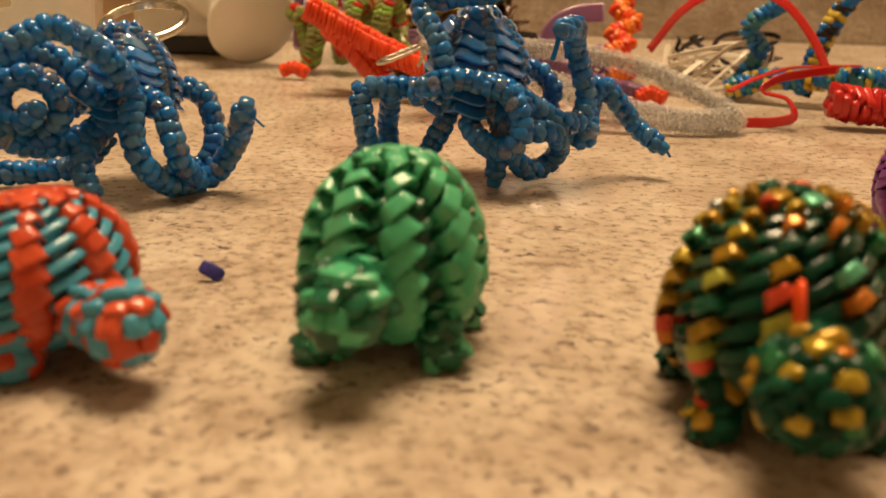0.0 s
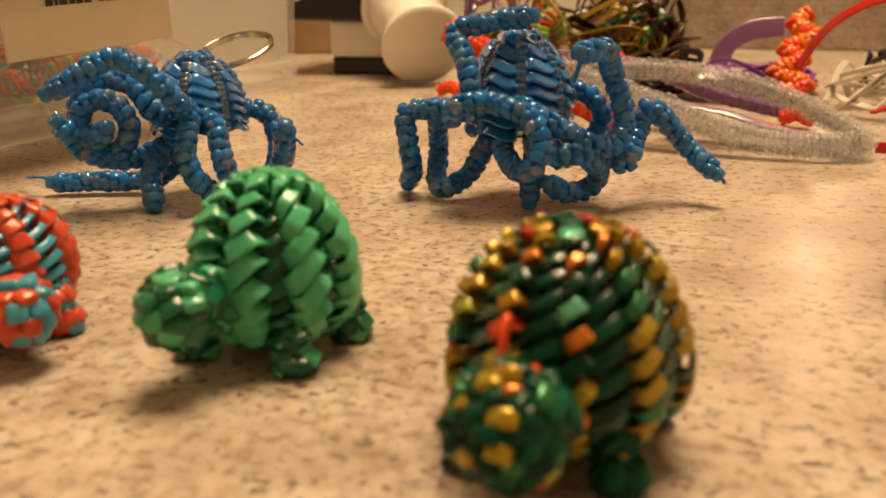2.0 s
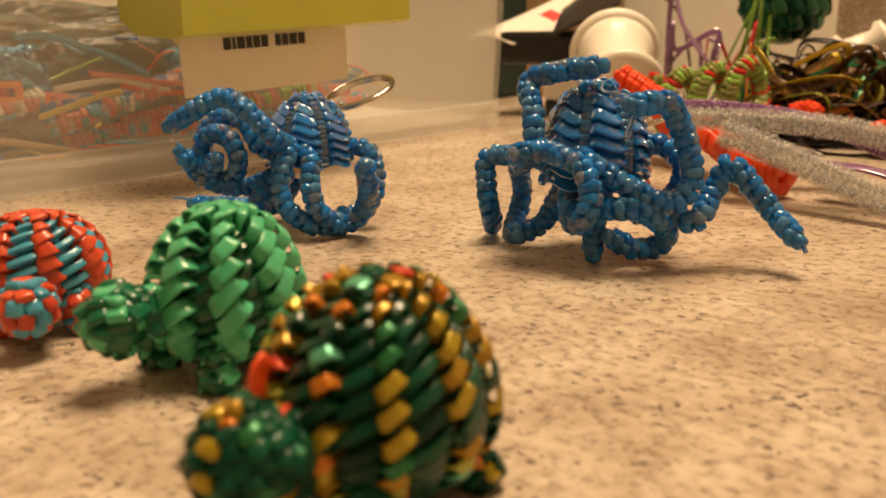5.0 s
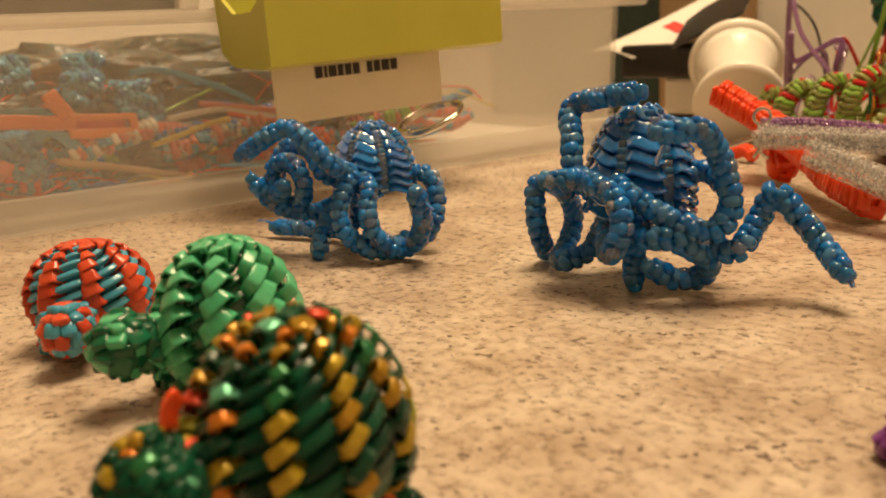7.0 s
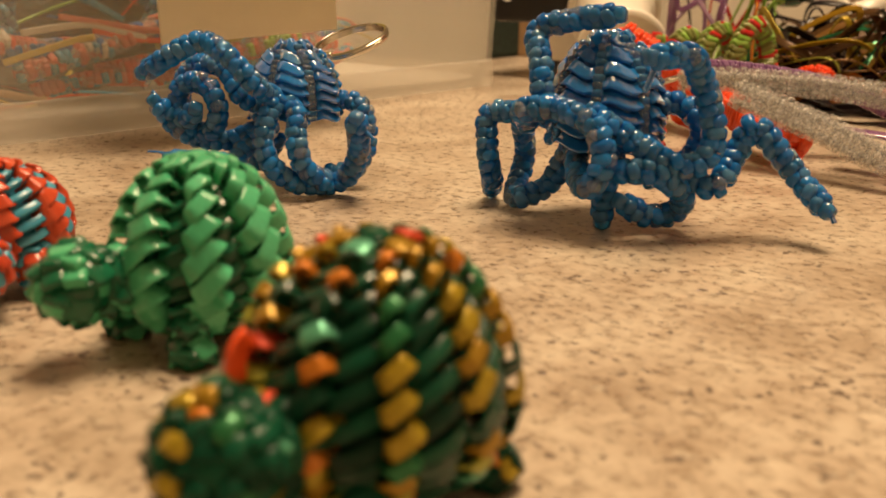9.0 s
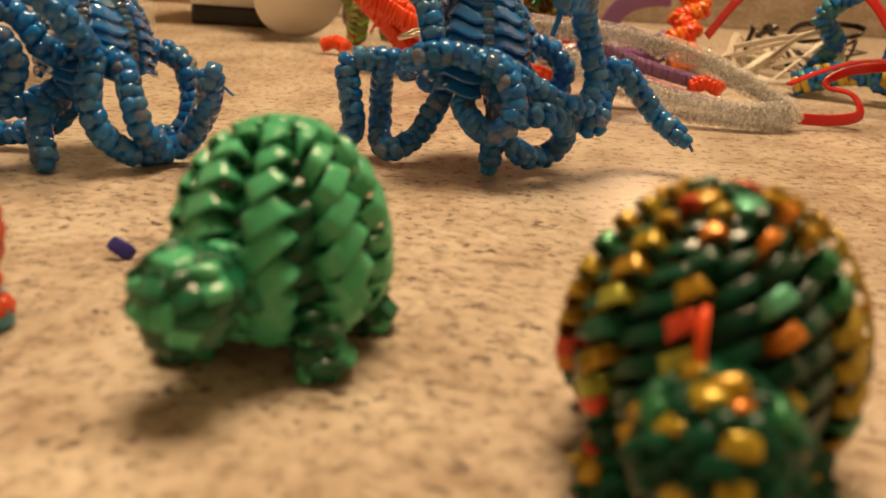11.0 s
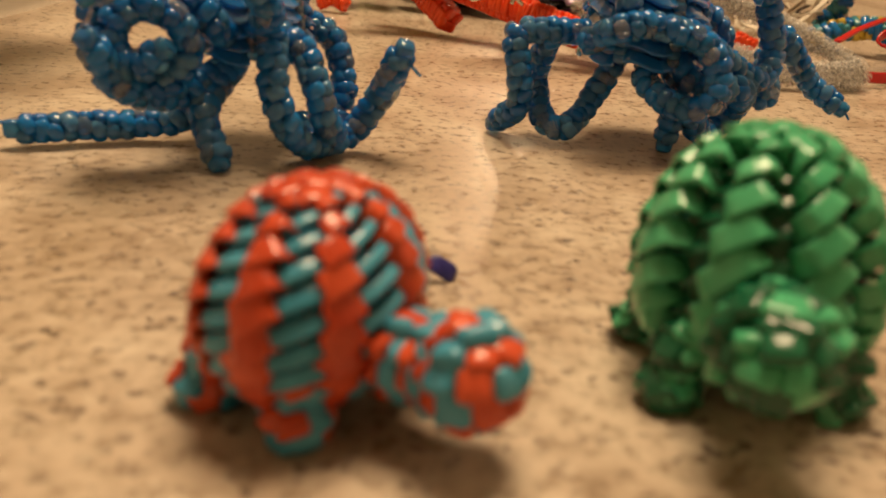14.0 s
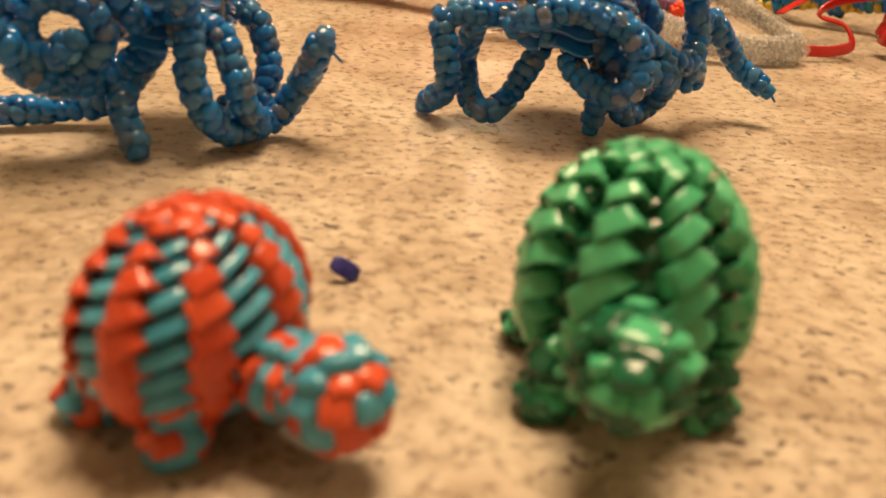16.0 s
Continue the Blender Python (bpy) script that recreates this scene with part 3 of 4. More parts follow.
# ---- woven octopuses ----
def octopus(at, R, top, label, arms, seed, strands=()):
    rng = random.Random(seed)
    body = root("octopus", (at[0], at[1], 0), label, "woven octopus", "woven octopuses")
    base = np.array((at[0], at[1], 0.0))
    low = 0.023
    w = Weave()
    levels, panels = 8, 7
    mats = [BLUE, BLUE_CLEAR, SMOKE]
    for j in range(levels):
        u = j / (levels - 1)
        z = low + (top - low) * u
        r = R * math.sqrt(max(0.05, 1 - (max(0, u - 0.25) / 0.80) ** 2))
        for k in range(panels):
            a0 = 2 * math.pi * k / panels + 0.5
            line, ups = [], []
            for v in np.linspace(0.10, 0.90, 6):
                a = a0 + v * 2 * math.pi / panels
                bulge = r * (1 + 0.05 * math.sin(math.pi * v))
                line.append((bulge * math.cos(a), bulge * math.sin(a), z + 0.0010 * math.sin(6.3 * v)))
                ups.append((math.cos(a), math.sin(a), 0.95))
            w.tag += 1
            w.strip(line, ups, 0.0034, 0.0011, 0 if rng.random() < 0.9 else 1)
    bm = lathe([(0, low)] + [(0.86 * R * math.sqrt(max(0.04, 1 - (max(0, u - 0.25) / 0.80) ** 2)), low + (top - low) * u) for u in np.linspace(0, 1, 8)] + [(0, top)], 20)
    head = part("head", bm, BLUE, body, "", True)
    w.build_each("slat", mats, head)
    w = Weave()
    for k in range(panels):
        a = 2 * math.pi * k / panels + 0.5
        for j in range(levels * 2 - 1):
            u = j / (levels * 2 - 2)
            r = R * math.sqrt(max(0.05, 1 - (max(0, u - 0.25) / 0.80) ** 2)) * 1.0
            d = np.array((math.cos(a), math.sin(a), 0.0))
            s = np.array((-math.sin(a), math.cos(a), 0.0))
            w.tag += 1
            w.pad(d * r + np.array((0, 0, low + (top - low) * u)), s, np.array((0, 0, 1.0)), d, (0.0017, 0.0012, 0.0010), rng.choice((1, 2, 2)))
    w.tag += 1
    w.pad(np.array((0, 0, top)), np.array((1.0, 0, 0)), np.array((0, 1.0, 0)), np.array((0, 0, 1.0)), (0.0045, 0.0045, 0.0018), 0)
    w.build_each("seam_stitch", mats, head)
    for pts in arms:
        w = Weave()
        line = twist(w, np.array(pts) - base, 0.0032, 0.0030, rng)
        p, q = np.array(pts[-1]) - base, np.array(pts[-2]) - base
        d = (p - q) / np.linalg.norm(p - q)
        s = np.cross(d, (0.2, 0.3, 1.0))
        s /= np.linalg.norm(s)
        w.tag += 1
        w.pad(p + d * 0.0026, s, np.cross(d, s), d, (0.0022, 0.0022, 0.0020), 1)
        w.build_each("stitch", mats, core("tentacle", line, 0.0023, BLUE, body))
    for a, b, mat in strands:
        a, b = np.array(a) - base, np.array(b) - base
        w = Weave()
        line = smooth_line([a, 0.5 * (a + b) + np.array((0.0004, 0, 0.0006)), b], 0.001)
        w.strip(line, [f[2] for f in frames_along(line)], 0.0015, 0.0007)
        w.build("loose_end", [mat], body)
    return body


def spiral(centre, e, f, start, turns, r0, r1, drift, n=14):
    """Points of a coil round centre in the plane of e and f, drifting sideways."""
    out = []
    for i in range(n):
        u = i / (n - 1)
        a = start + turns * 2 * math.pi * u
        r = r0 + (r1 - r0) * u
        out.append(tuple(np.array(centre) + r * (math.cos(a) * np.array(e) + math.sin(a) * np.array(f)) + u * np.array(drift)))
    return out


octopus((0.0370, 0.2885), 0.0148, 0.0495, "blue octopus keychain woven from clear-tinted lace with curled tentacles", [
    [(0.043, 0.288, 0.024), (0.058, 0.286, 0.018), (0.0700, 0.2845, 0.0140), (0.0722, 0.293, 0.0220), (0.0755, 0.2950, 0.0290), (0.082, 0.2965, 0.0225), (0.0878, 0.2975, 0.0160), (0.094, 0.2945, 0.0115)],
    [(0.038, 0.279, 0.031), (0.0441, 0.2706, 0.0305), (0.0536, 0.2740, 0.0245), (0.0640, 0.2780, 0.0195), (0.0690, 0.2825, 0.0230), (0.0685, 0.2845, 0.0310), (0.0650, 0.2831, 0.0413), (0.0640, 0.2770, 0.0468), (0.0600, 0.2680, 0.0470)],
    [(0.032, 0.279, 0.029), (0.0280, 0.2700, 0.0340), (0.0252, 0.2725, 0.0430), (0.0205, 0.2780, 0.0510), (0.0290, 0.2795, 0.0540), (0.0400, 0.2808, 0.0555)],
    [(0.030, 0.285, 0.027), (0.0225, 0.2840, 0.0275), (0.0115, 0.2823, 0.0280), (0.0030, 0.2810, 0.0265), (0.0045, 0.2787, 0.0177), (0.0052, 0.2800, 0.0095), (0.0015, 0.2860, 0.0042)],
    [(0.012, 0.284, 0.026), (0.0105, 0.2900, 0.0150), (0.0120, 0.2830, 0.0060), (0.0160, 0.2775, 0.0045), (0.0221, 0.2830, 0.0075), (0.0265, 0.2842, 0.0153), (0.031, 0.284, 0.025)],
    [(0.020, 0.275, 0.027), (0.0246, 0.2660, 0.0315), (0.0345, 0.2672, 0.0326), (0.0448, 0.2657, 0.0294), (0.0495, 0.2640, 0.0222), (0.0475, 0.2625, 0.0160), (0.0417, 0.2673, 0.0135), (0.0356, 0.2755, 0.0180), (0.0365, 0.2785, 0.0245)],
    [(0.043, 0.280, 0.024), (0.0475, 0.2720, 0.0180), (0.0583, 0.2726, 0.0180), (0.0625, 0.2820, 0.0125), (0.0605, 0.2866, 0.0060), (0.0540, 0.2825, 0.0042), (0.0500, 0.2775, 0.0075)],
    [(0.043, 0.282, 0.022), (0.0445, 0.2765, 0.0150), (0.0436, 0.2765, 0.0080), (0.0434, 0.2769, 0.0046)],
    [(0.042, 0.292, 0.026), (0.0530, 0.2950, 0.0330), (0.0610, 0.2970, 0.0270), (0.0580, 0.2975, 0.0180), (0.050, 0.296, 0.012)],
], 11, [((0.0585, 0.2700, 0.0450), (0.0570, 0.2680, 0.0385), BLUE), ((0.0945, 0.2940, 0.0105), (0.0985, 0.2925, 0.0075), BLUE)])

octopus((-0.0605, 0.2655), 0.0135, 0.0435, "blue octopus keychain woven from clear-tinted lace lying on coiled tentacles", [
    [(-0.055, 0.257, 0.027), (-0.0525, 0.2483, 0.0272), (-0.0518, 0.2435, 0.0184), (-0.0492, 0.2443, 0.0103), (-0.0449, 0.2515, 0.0042), (-0.0365, 0.2605, 0.0050), (-0.0300, 0.2610, 0.0135), (-0.0258, 0.2560, 0.0235)],
    [(-0.057, 0.256, 0.028), (-0.0525, 0.2420, 0.0340), (-0.0578, 0.2378, 0.0420), (-0.0668, 0.2353, 0.0462), (-0.0740, 0.2290, 0.0420), (-0.0810, 0.2268, 0.0380)],
    [(-0.063, 0.257, 0.026)] + spiral((-0.0766, 0.2455, 0.0270), (1, 0.1, 0), (0, 0, 1), 0.2, 1.85, 0.0130, 0.0036, (0, -0.010, 0), 18),
    [(-0.062, 0.256, 0.020), (-0.0728, 0.2457, 0.0150), (-0.0811, 0.2372, 0.0185), (-0.0840, 0.2318, 0.0262)],
    [(-0.066, 0.262, 0.014), (-0.075, 0.262, 0.006), (-0.0864, 0.2600, 0.0045), (-0.1060, 0.2522, 0.0045)],
    [(-0.062, 0.256, 0.020), (-0.067, 0.248, 0.012), (-0.0637, 0.2423, 0.0042)],
    [(-0.054, 0.268, 0.026), (-0.0489, 0.2759, 0.0270), (-0.0420, 0.2770, 0.0240), (-0.0385, 0.2745, 0.0140), (-0.0410, 0.2710, 0.0060), (-0.048, 0.268, 0.0045)],
    [(-0.054, 0.256, 0.028), (-0.0471, 0.2527, 0.0250), (-0.0432, 0.2489, 0.0174), (-0.0416, 0.2495, 0.0106), (-0.0400, 0.2560, 0.0050), (-0.045, 0.262, 0.0042)],
], 12, [((-0.0278, 0.2550, 0.0245), (-0.0212, 0.2585, 0.0195), BLUE), ((-0.1065, 0.2522, 0.0048), (-0.1165, 0.2490, 0.0062), BLUE), ((-0.0815, 0.2268, 0.0375), (-0.0835, 0.2268, 0.0315), GLITTER), ((-0.0840, 0.2315, 0.0265), (-0.0850, 0.2300, 0.0310), BLUE)])


def ring_wire(name, centre, e, f, radius, wire, mat, turns=1.9, parent=None):
    """A split ring: wire wound nearly twice."""
    w = Weave()
    pts = spiral((0, 0, 0), e, f, 0.3, turns, radius, radius * 0.98, tuple(np.cross(e, f) * wire * 1.3), 40)
    line = smooth_line(pts, 0.0008)
    w.strip(line, [fr[1] for fr in frames_along(line)], wire, wire)
    ob = w.build(name, [mat], parent)
    ob.location = centre
    return ob


tagged(ring_wire("key_ring", (-0.0641, 0.2965, 0.0425), (0.70, 0.64, 0.30), (-0.70, 0.66, 0.22), 0.0128, 0.0014, STEEL, 2.6), "silver split key ring through the blue octopus", "key ring")


# ---- storage bin ----
def storage_bin():
    at, turn = (-0.187, 0.345, 0.0), radians(84.5)
    L, D, H, T = 0.385, 0.26, 0.125, 0.0022
    ob = root("storage_bin", at, "large frosted clear plastic storage bin full of lace crafts", "storage bin", "", turn)
    flare = 0.010
    # local x runs along the front, y away from the front
    def wall(p0, p1, inward, name, mat=FROST):
        bm = bmesh.new()
        p0, p1, inward = Vector(p0), Vector(p1), Vector(inward)
        low = [p0, p1, p1 + inward * T, p0 + inward * T]
        vs = [bm.verts.new((v.x, v.y, 0.001)) for v in low]
        up = [bm.verts.new((v.x - inward.x * flare, v.y - inward.y * flare, H)) for v in low]
        for a, b in ((0, 1), (1, 2), (2, 3), (3, 0)):
            bm.faces.new((vs[a], vs[b], up[b], up[a]))
        bm.faces.new(vs[::-1])
        bm.faces.new(up)
        bmesh.ops.bevel(bm, geom=bm.edges[:], offset=0.0006, segments=1, affect="EDGES")
        pane = part(name, bm, mat, ob)
        pane.visible_shadow = False
        return pane
    h = L / 2
    wall((-h, 0, 0), (h, 0, 0), (0, 1, 0), "front_wall")
    wall((h, 0.004, 0), (h, D, 0), (-1, 0, 0), "end_wall", FROST_DENSE)
    wall((-h, D, 0), (-h, 0.004, 0), (1, 0, 0), "end_wall")
    wall((h - 0.004, D, 0), (-h + 0.004, D, 0), (0, -1, 0), "back_wall", FROST_DENSE)
    part("base", box((L - 0.008, D - 0.008, 0.002), (0, D / 2, 0.0055), 0.0008), FROST_DENSE, ob)
    for s in (-1, 1):
        part("foot_rib", box((L - 0.01, 0.003, 0.004), (0, D / 2 + s * (D / 2 - 0.012), 0.0023), 0.0006), FROST_DENSE, ob)
    rim = part("rim", box((L + 0.03, 0.010, 0.006), (0, -0.012, 0.0870), 0.002), FROST_DENSE, ob)
    part("rim_ledge", box((L + 0.03, 0.018, 0.0025), (0, -0.011, 0.1060), 0.001), FROST_DENSE, ob)
    # framed openings along the rim; an added dark box stands for the shaded inside
    part("rim_recess", box((0.092, 0.003, 0.011), (-0.127, 0.001, 0.0950), 0.001), RECESS_SHADE, ob)
    for x0, x1 in ((-0.205, -0.167), (-0.087, -0.078), (-0.066, -0.058)):
        part("rim_post", box((x1 - x0, 0.008, 0.0165), (0.5 * (x0 + x1), -0.0135, 0.0975), 0.0015), FROST_DENSE, ob)
    part("rim_lip", box((0.080, 0.004, 0.0025), (-0.127, -0.010, 0.1015), 0.0008), FROST_DENSE, ob)
    lid = part("lid", box((L + 0.034, D + 0.036, 0.022), (0, D / 2, 0.1365), 0.006), FROST, ob)
    lid.visible_shadow = rim.visible_shadow = False
    # round feet at the lower corners
    for x in (-h + 0.004, h - 0.012):
        bm = lathe([(0, 0), (0.0052, 0), (0.0060, 0.0008), (0.0060, 0.0026), (0.0050, 0.0034), (0.0040, 0.0030), (0, 0.0030)], 24)
        bmesh.ops.transform(bm, matrix=Matrix.Translation((x, -0.0002, 0.0105)) @ Matrix.Rotation(radians(90), 4, "X"), verts=bm.verts)
        part("corner_stud", bm, FROST_DENSE, ob, "", True)
    part("lower_lip", box((L - 0.002, 0.0030, 0.016), (0, -0.0022, 0.0085), 0.001), FROST_SOFT, ob).visible_shadow = False
    # latch: an open trough hanging out from the rim, a tall front plate and a curved floor
    prof = [(-0.016, 0.1000), (-0.018, 0.0720), (-0.030, 0.0655), (-0.060, 0.0645), (-0.0655, 0.0660), (-0.0665, 0.0960), (-0.0640, 0.0965), (-0.0630, 0.0690), (-0.0585, 0.0675), (-0.032, 0.0685), (-0.0205, 0.0740), (-0.0190, 0.1000)]
    bm = bmesh.new()
    x0, x1 = -0.071, 0.050
    a = [bm.verts.new((x0, y, z)) for y, z in prof]
    b = [bm.verts.new((x1, y, z)) for y, z in prof]
    m = len(prof)
    for k in range(m):
        q = (k + 1) % m
        bm.faces.new((a[k], a[q], b[q], b[k]))
    bm.faces.new(a[::-1])
    bm.faces.new(b)
    askew = Matrix.Translation((-0.025, 0, 0.08)) @ Matrix.Rotation(-0.035, 4, "Y") @ Matrix.Translation((0.025, 0, -0.08))
    latch = part("latch", bm, LATCH, ob, "chartreuse plastic latch")
    latch.matrix_local = askew
    for x in (x0 + 0.0012, x1 - 0.0012):
        bm = bmesh.new()
        pts = [(-0.0175, 0.0985), (-0.0185, 0.0725), (-0.031, 0.0665), (-0.0595, 0.0655), (-0.0645, 0.0670), (-0.0655, 0.0955), (-0.052, 0.0880), (-0.034, 0.0880)]
        v0 = [bm.verts.new((x - 0.0010, y, z)) for y, z in pts]
        v1 = [bm.verts.new((x + 0.0010, y, z)) for y, z in pts]
        for k in range(8):
            q = (k + 1) % 8
            bm.faces.new((v0[k], v0[q], v1[q], v1[k]))
        bm.faces.new(v0[::-1])
        bm.faces.new(v1)
        part("latch_cheek", bm, LATCH, latch)
    # name card behind the latch, its words as bars
    cx, cy = -0.018, -0.046
    card = part("name_card", box((0.088, 0.0012, 0.052), (cx, cy, 0.066), 0.0004), CARD, ob, "cream paper name card")
    card.matrix_local = askew
    x = cx - 0.0235
    for k, wide in enumerate((0.0035, 0.0014, 0.0038, 0.0028, 0.0032, 0.0034, 0.0, 0.0028, 0.0032, 0.0040, 0.0035)):
        if wide:
            part("letter_bar", box((wide, 0.0004, 0.0050), (x + wide / 2, cy - 0.0009, 0.0605)), INK, card)
        x += (wide or 0.0022) + 0.0009
    return ob


BIN = storage_bin()
BIN_M = pose(-0.187, 0.345, 0.0, 0, 0, 84.5)


def in_bin(p):
    """From metres along the front, behind it, and up, to the place."""
    return np.array(BIN_M @ Vector(p))


def lanyard(name, points, half, pitch, mats, slots, label, seed, spin=0.0, flat=1.0, category="lanyard", group="lace lanyards"):
    """A braided lanyard; its many small stitches are one part."""
    w = Weave()
    pts = np.array(points, float)
    base = np.array((pts[:, 0].mean(), pts[:, 1].mean(), pts[:, 2].min()))
    line = braid(w, pts - base, half, pitch, slots, spin, random.Random(seed), flat, levels=False)
    ob = core(name, line, half, mats[slots[0]], None, "", flat)
    ob.location = base
    tagged(w.build("stitches", mats, ob), "", "", "", "stuff")
    return tagged(ob, label, category, group)


def strand(name, points, width, mat, label, thick=0.0008, group="loose lace strands", category="lace strand", up=(0, 0, 1)):
    pts = np.array(points, float)
    base = np.array((pts[:, 0].mean(), pts[:, 1].mean(), pts[:, 2].min()))
    ob = cord(name, pts - base, width, thick, mat, up=up)
    ob.location = base
    return tagged(ob, label, category, group)


def bin_contents():
    """Crafts seen through the frosted front."""
    rng = random.Random(21)
    kinds = [(SKY, "sky-blue"), (PINK, "coral"), (SCARLET, "scarlet"), (YELLOW, "yellow"), (TEAL, "teal"), (GLITTER, "clear"), (LIME, "lime"), (BLUE, "blue"), (BLACK, "black")]
    # heap of loose strands
    for k in range(80):
        mat, word = kinds[min(rng.randrange(len(kinds)), rng.randrange(len(kinds)))]
        x, y = rng.uniform(-0.175, 0.10), rng.uniform(0.012, 0.12)
        z = rng.uniform(0.010, 0.062 - 0.25 * max(0, x))
        a = rng.uniform(-0.7, 0.7)
        pts = []
        for i in range(5):
            s = (i - 2) * rng.uniform(0.010, 0.020)
            pts.append(in_bin((min(0.165, max(-0.185, x + s * math.cos(a))), min(0.15, max(0.006, y + s * math.sin(a) + rng.uniform(-0.006, 0.006))), max(0.008, z + rng.uniform(-0.008, 0.008)))))
        strand("lace_strand", pts, 0.0024, mat, "loose %s plastic lace strand inside the bin" % word)
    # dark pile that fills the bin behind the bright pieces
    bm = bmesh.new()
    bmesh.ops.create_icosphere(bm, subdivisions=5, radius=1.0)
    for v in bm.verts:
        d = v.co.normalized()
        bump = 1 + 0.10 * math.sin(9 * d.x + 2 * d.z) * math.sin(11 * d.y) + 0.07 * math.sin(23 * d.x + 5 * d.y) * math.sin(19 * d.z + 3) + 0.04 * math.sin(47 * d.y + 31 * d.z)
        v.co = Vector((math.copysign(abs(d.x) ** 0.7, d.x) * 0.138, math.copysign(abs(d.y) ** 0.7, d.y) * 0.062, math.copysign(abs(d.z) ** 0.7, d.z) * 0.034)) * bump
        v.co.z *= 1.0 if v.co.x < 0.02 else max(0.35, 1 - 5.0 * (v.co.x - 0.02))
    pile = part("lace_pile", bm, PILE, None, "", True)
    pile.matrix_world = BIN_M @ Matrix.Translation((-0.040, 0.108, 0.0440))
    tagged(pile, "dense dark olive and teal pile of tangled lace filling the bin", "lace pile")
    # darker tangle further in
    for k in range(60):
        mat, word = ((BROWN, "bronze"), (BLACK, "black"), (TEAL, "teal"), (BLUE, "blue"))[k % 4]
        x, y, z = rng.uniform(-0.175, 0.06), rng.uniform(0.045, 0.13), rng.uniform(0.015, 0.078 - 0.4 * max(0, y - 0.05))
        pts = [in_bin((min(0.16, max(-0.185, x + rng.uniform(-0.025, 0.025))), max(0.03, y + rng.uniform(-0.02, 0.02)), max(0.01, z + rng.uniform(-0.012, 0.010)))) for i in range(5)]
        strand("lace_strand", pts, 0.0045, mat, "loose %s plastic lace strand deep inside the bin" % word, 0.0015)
    # braided pieces
    for k in range(22):
        (m1, w1), (m2, w2) = rng.sample(kinds, 2)
        x, y = rng.uniform(-0.165, 0.11), rng.uniform(0.015, 0.09)
        z = rng.uniform(0.012, 0.055 - 0.22 * max(0, x))
        a = rng.uniform(-0.5, 0.5)
        L = rng.uniform(0.018, 0.034)
        pts = [in_bin((min(0.17, max(-0.18, x + u * L * math.cos(a))), max(0.010, y + u * L * math.sin(a)), max(0.010, z + u * rng.uniform(-0.006, 0.006)))) for u in (-1, -0.3, 0.4, 1)]
        lanyard("lanyard", pts, 0.0030, 0.0030, [m1, m2], [0, 1], "short %s and %s braided lanyard inside the bin" % (w1, w2), 100 + k)
    # knotted lumps of teal and grey-blue lace
    for k, (x, y, z, r, mat) in enumerate(((-0.100, 0.020, 0.052, 0.008, TEAL), (-0.098, 0.018, 0.046, 0.011, TEAL), (-0.122, 0.022, 0.058, 0.008, TEAL), (-0.180, 0.016, 0.040, 0.008, SKY), (-0.157, 0.016, 0.032, 0.012, SKY), (-0.150, 0.030, 0.066, 0.008, TEAL), (-0.015, 0.026, 0.048, 0.008, TEAL), (-0.118, 0.030, 0.066, 0.007, TEAL))):
        coil = []
        for i in range(26):
            a, u = i * 1.15 + k, i / 25
            coil.append(np.array(in_bin((x, y, z))) + r * np.array((0.75 * math.cos(a) * math.sin(2.1 * a + k), math.sin(a * 1.3), 0.8 * math.cos(a * 0.9 + k))) * (0.75 + 0.25 * u))
        lanyard("lace_knot", coil, 0.0026, 0.0030, [mat, BLUE_CLEAR, SKY], [0, 1, 2], "knotted blue-green braided lace lump inside the bin", 300 + k, 0.3, 1.0, "lace knot", "lace knots")
    # bright orange-red strap with two upright prongs, lying against the front wall
    def at_front(y, z, back=0.006):
        """A place just inside the front wall, from the world's y and height."""
        return in_bin((y - 0.337, back, z - 0.002))
    clip = root("orange_clip", tuple(at_front(0.200, 0.036)), "neon orange-red plastic clip with upright prongs inside the bin", "clip")
    here = np.array(clip.location)
    def bar(name, pts, width, thick, mat=ORANGE):
        cord(name, [np.array(at_front(*p)) - here for p in pts], width, thick, mat, clip, up=(1, 0, 0))
    bar("strap", [(0.166, 0.0500), (0.180, 0.0495), (0.196, 0.0475), (0.206, 0.0465)], 0.0062, 0.003)
    bar("buckle_side", [(0.203, 0.0495), (0.216, 0.0480), (0.232, 0.0470)], 0.0030, 0.003)
    bar("buckle_side", [(0.203, 0.0420), (0.216, 0.0410), (0.232, 0.0400)], 0.0042, 0.003)
    bar("buckle_end", [(0.2305, 0.0480), (0.231, 0.0440), (0.2312, 0.0390)], 0.0036, 0.003)
    bar("buckle_plate", [(0.204, 0.0455, 0.011), (0.218, 0.0445, 0.011), (0.230, 0.0435, 0.011)], 0.0080, 0.001, SCARLET)
    bar("prong", [(0.1965, 0.0600), (0.199, 0.0560), (0.2035, 0.0490)], 0.0070, 0.003)
    bar("prong", [(0.1735, 0.0640), (0.1720, 0.0580), (0.1700, 0.0510)], 0.0030, 0.003)
    bar("tail", [(0.1690, 0.0500), (0.1700, 0.0440), (0.1680, 0.0380), (0.1580, 0.0340)], 0.0042, 0.003)
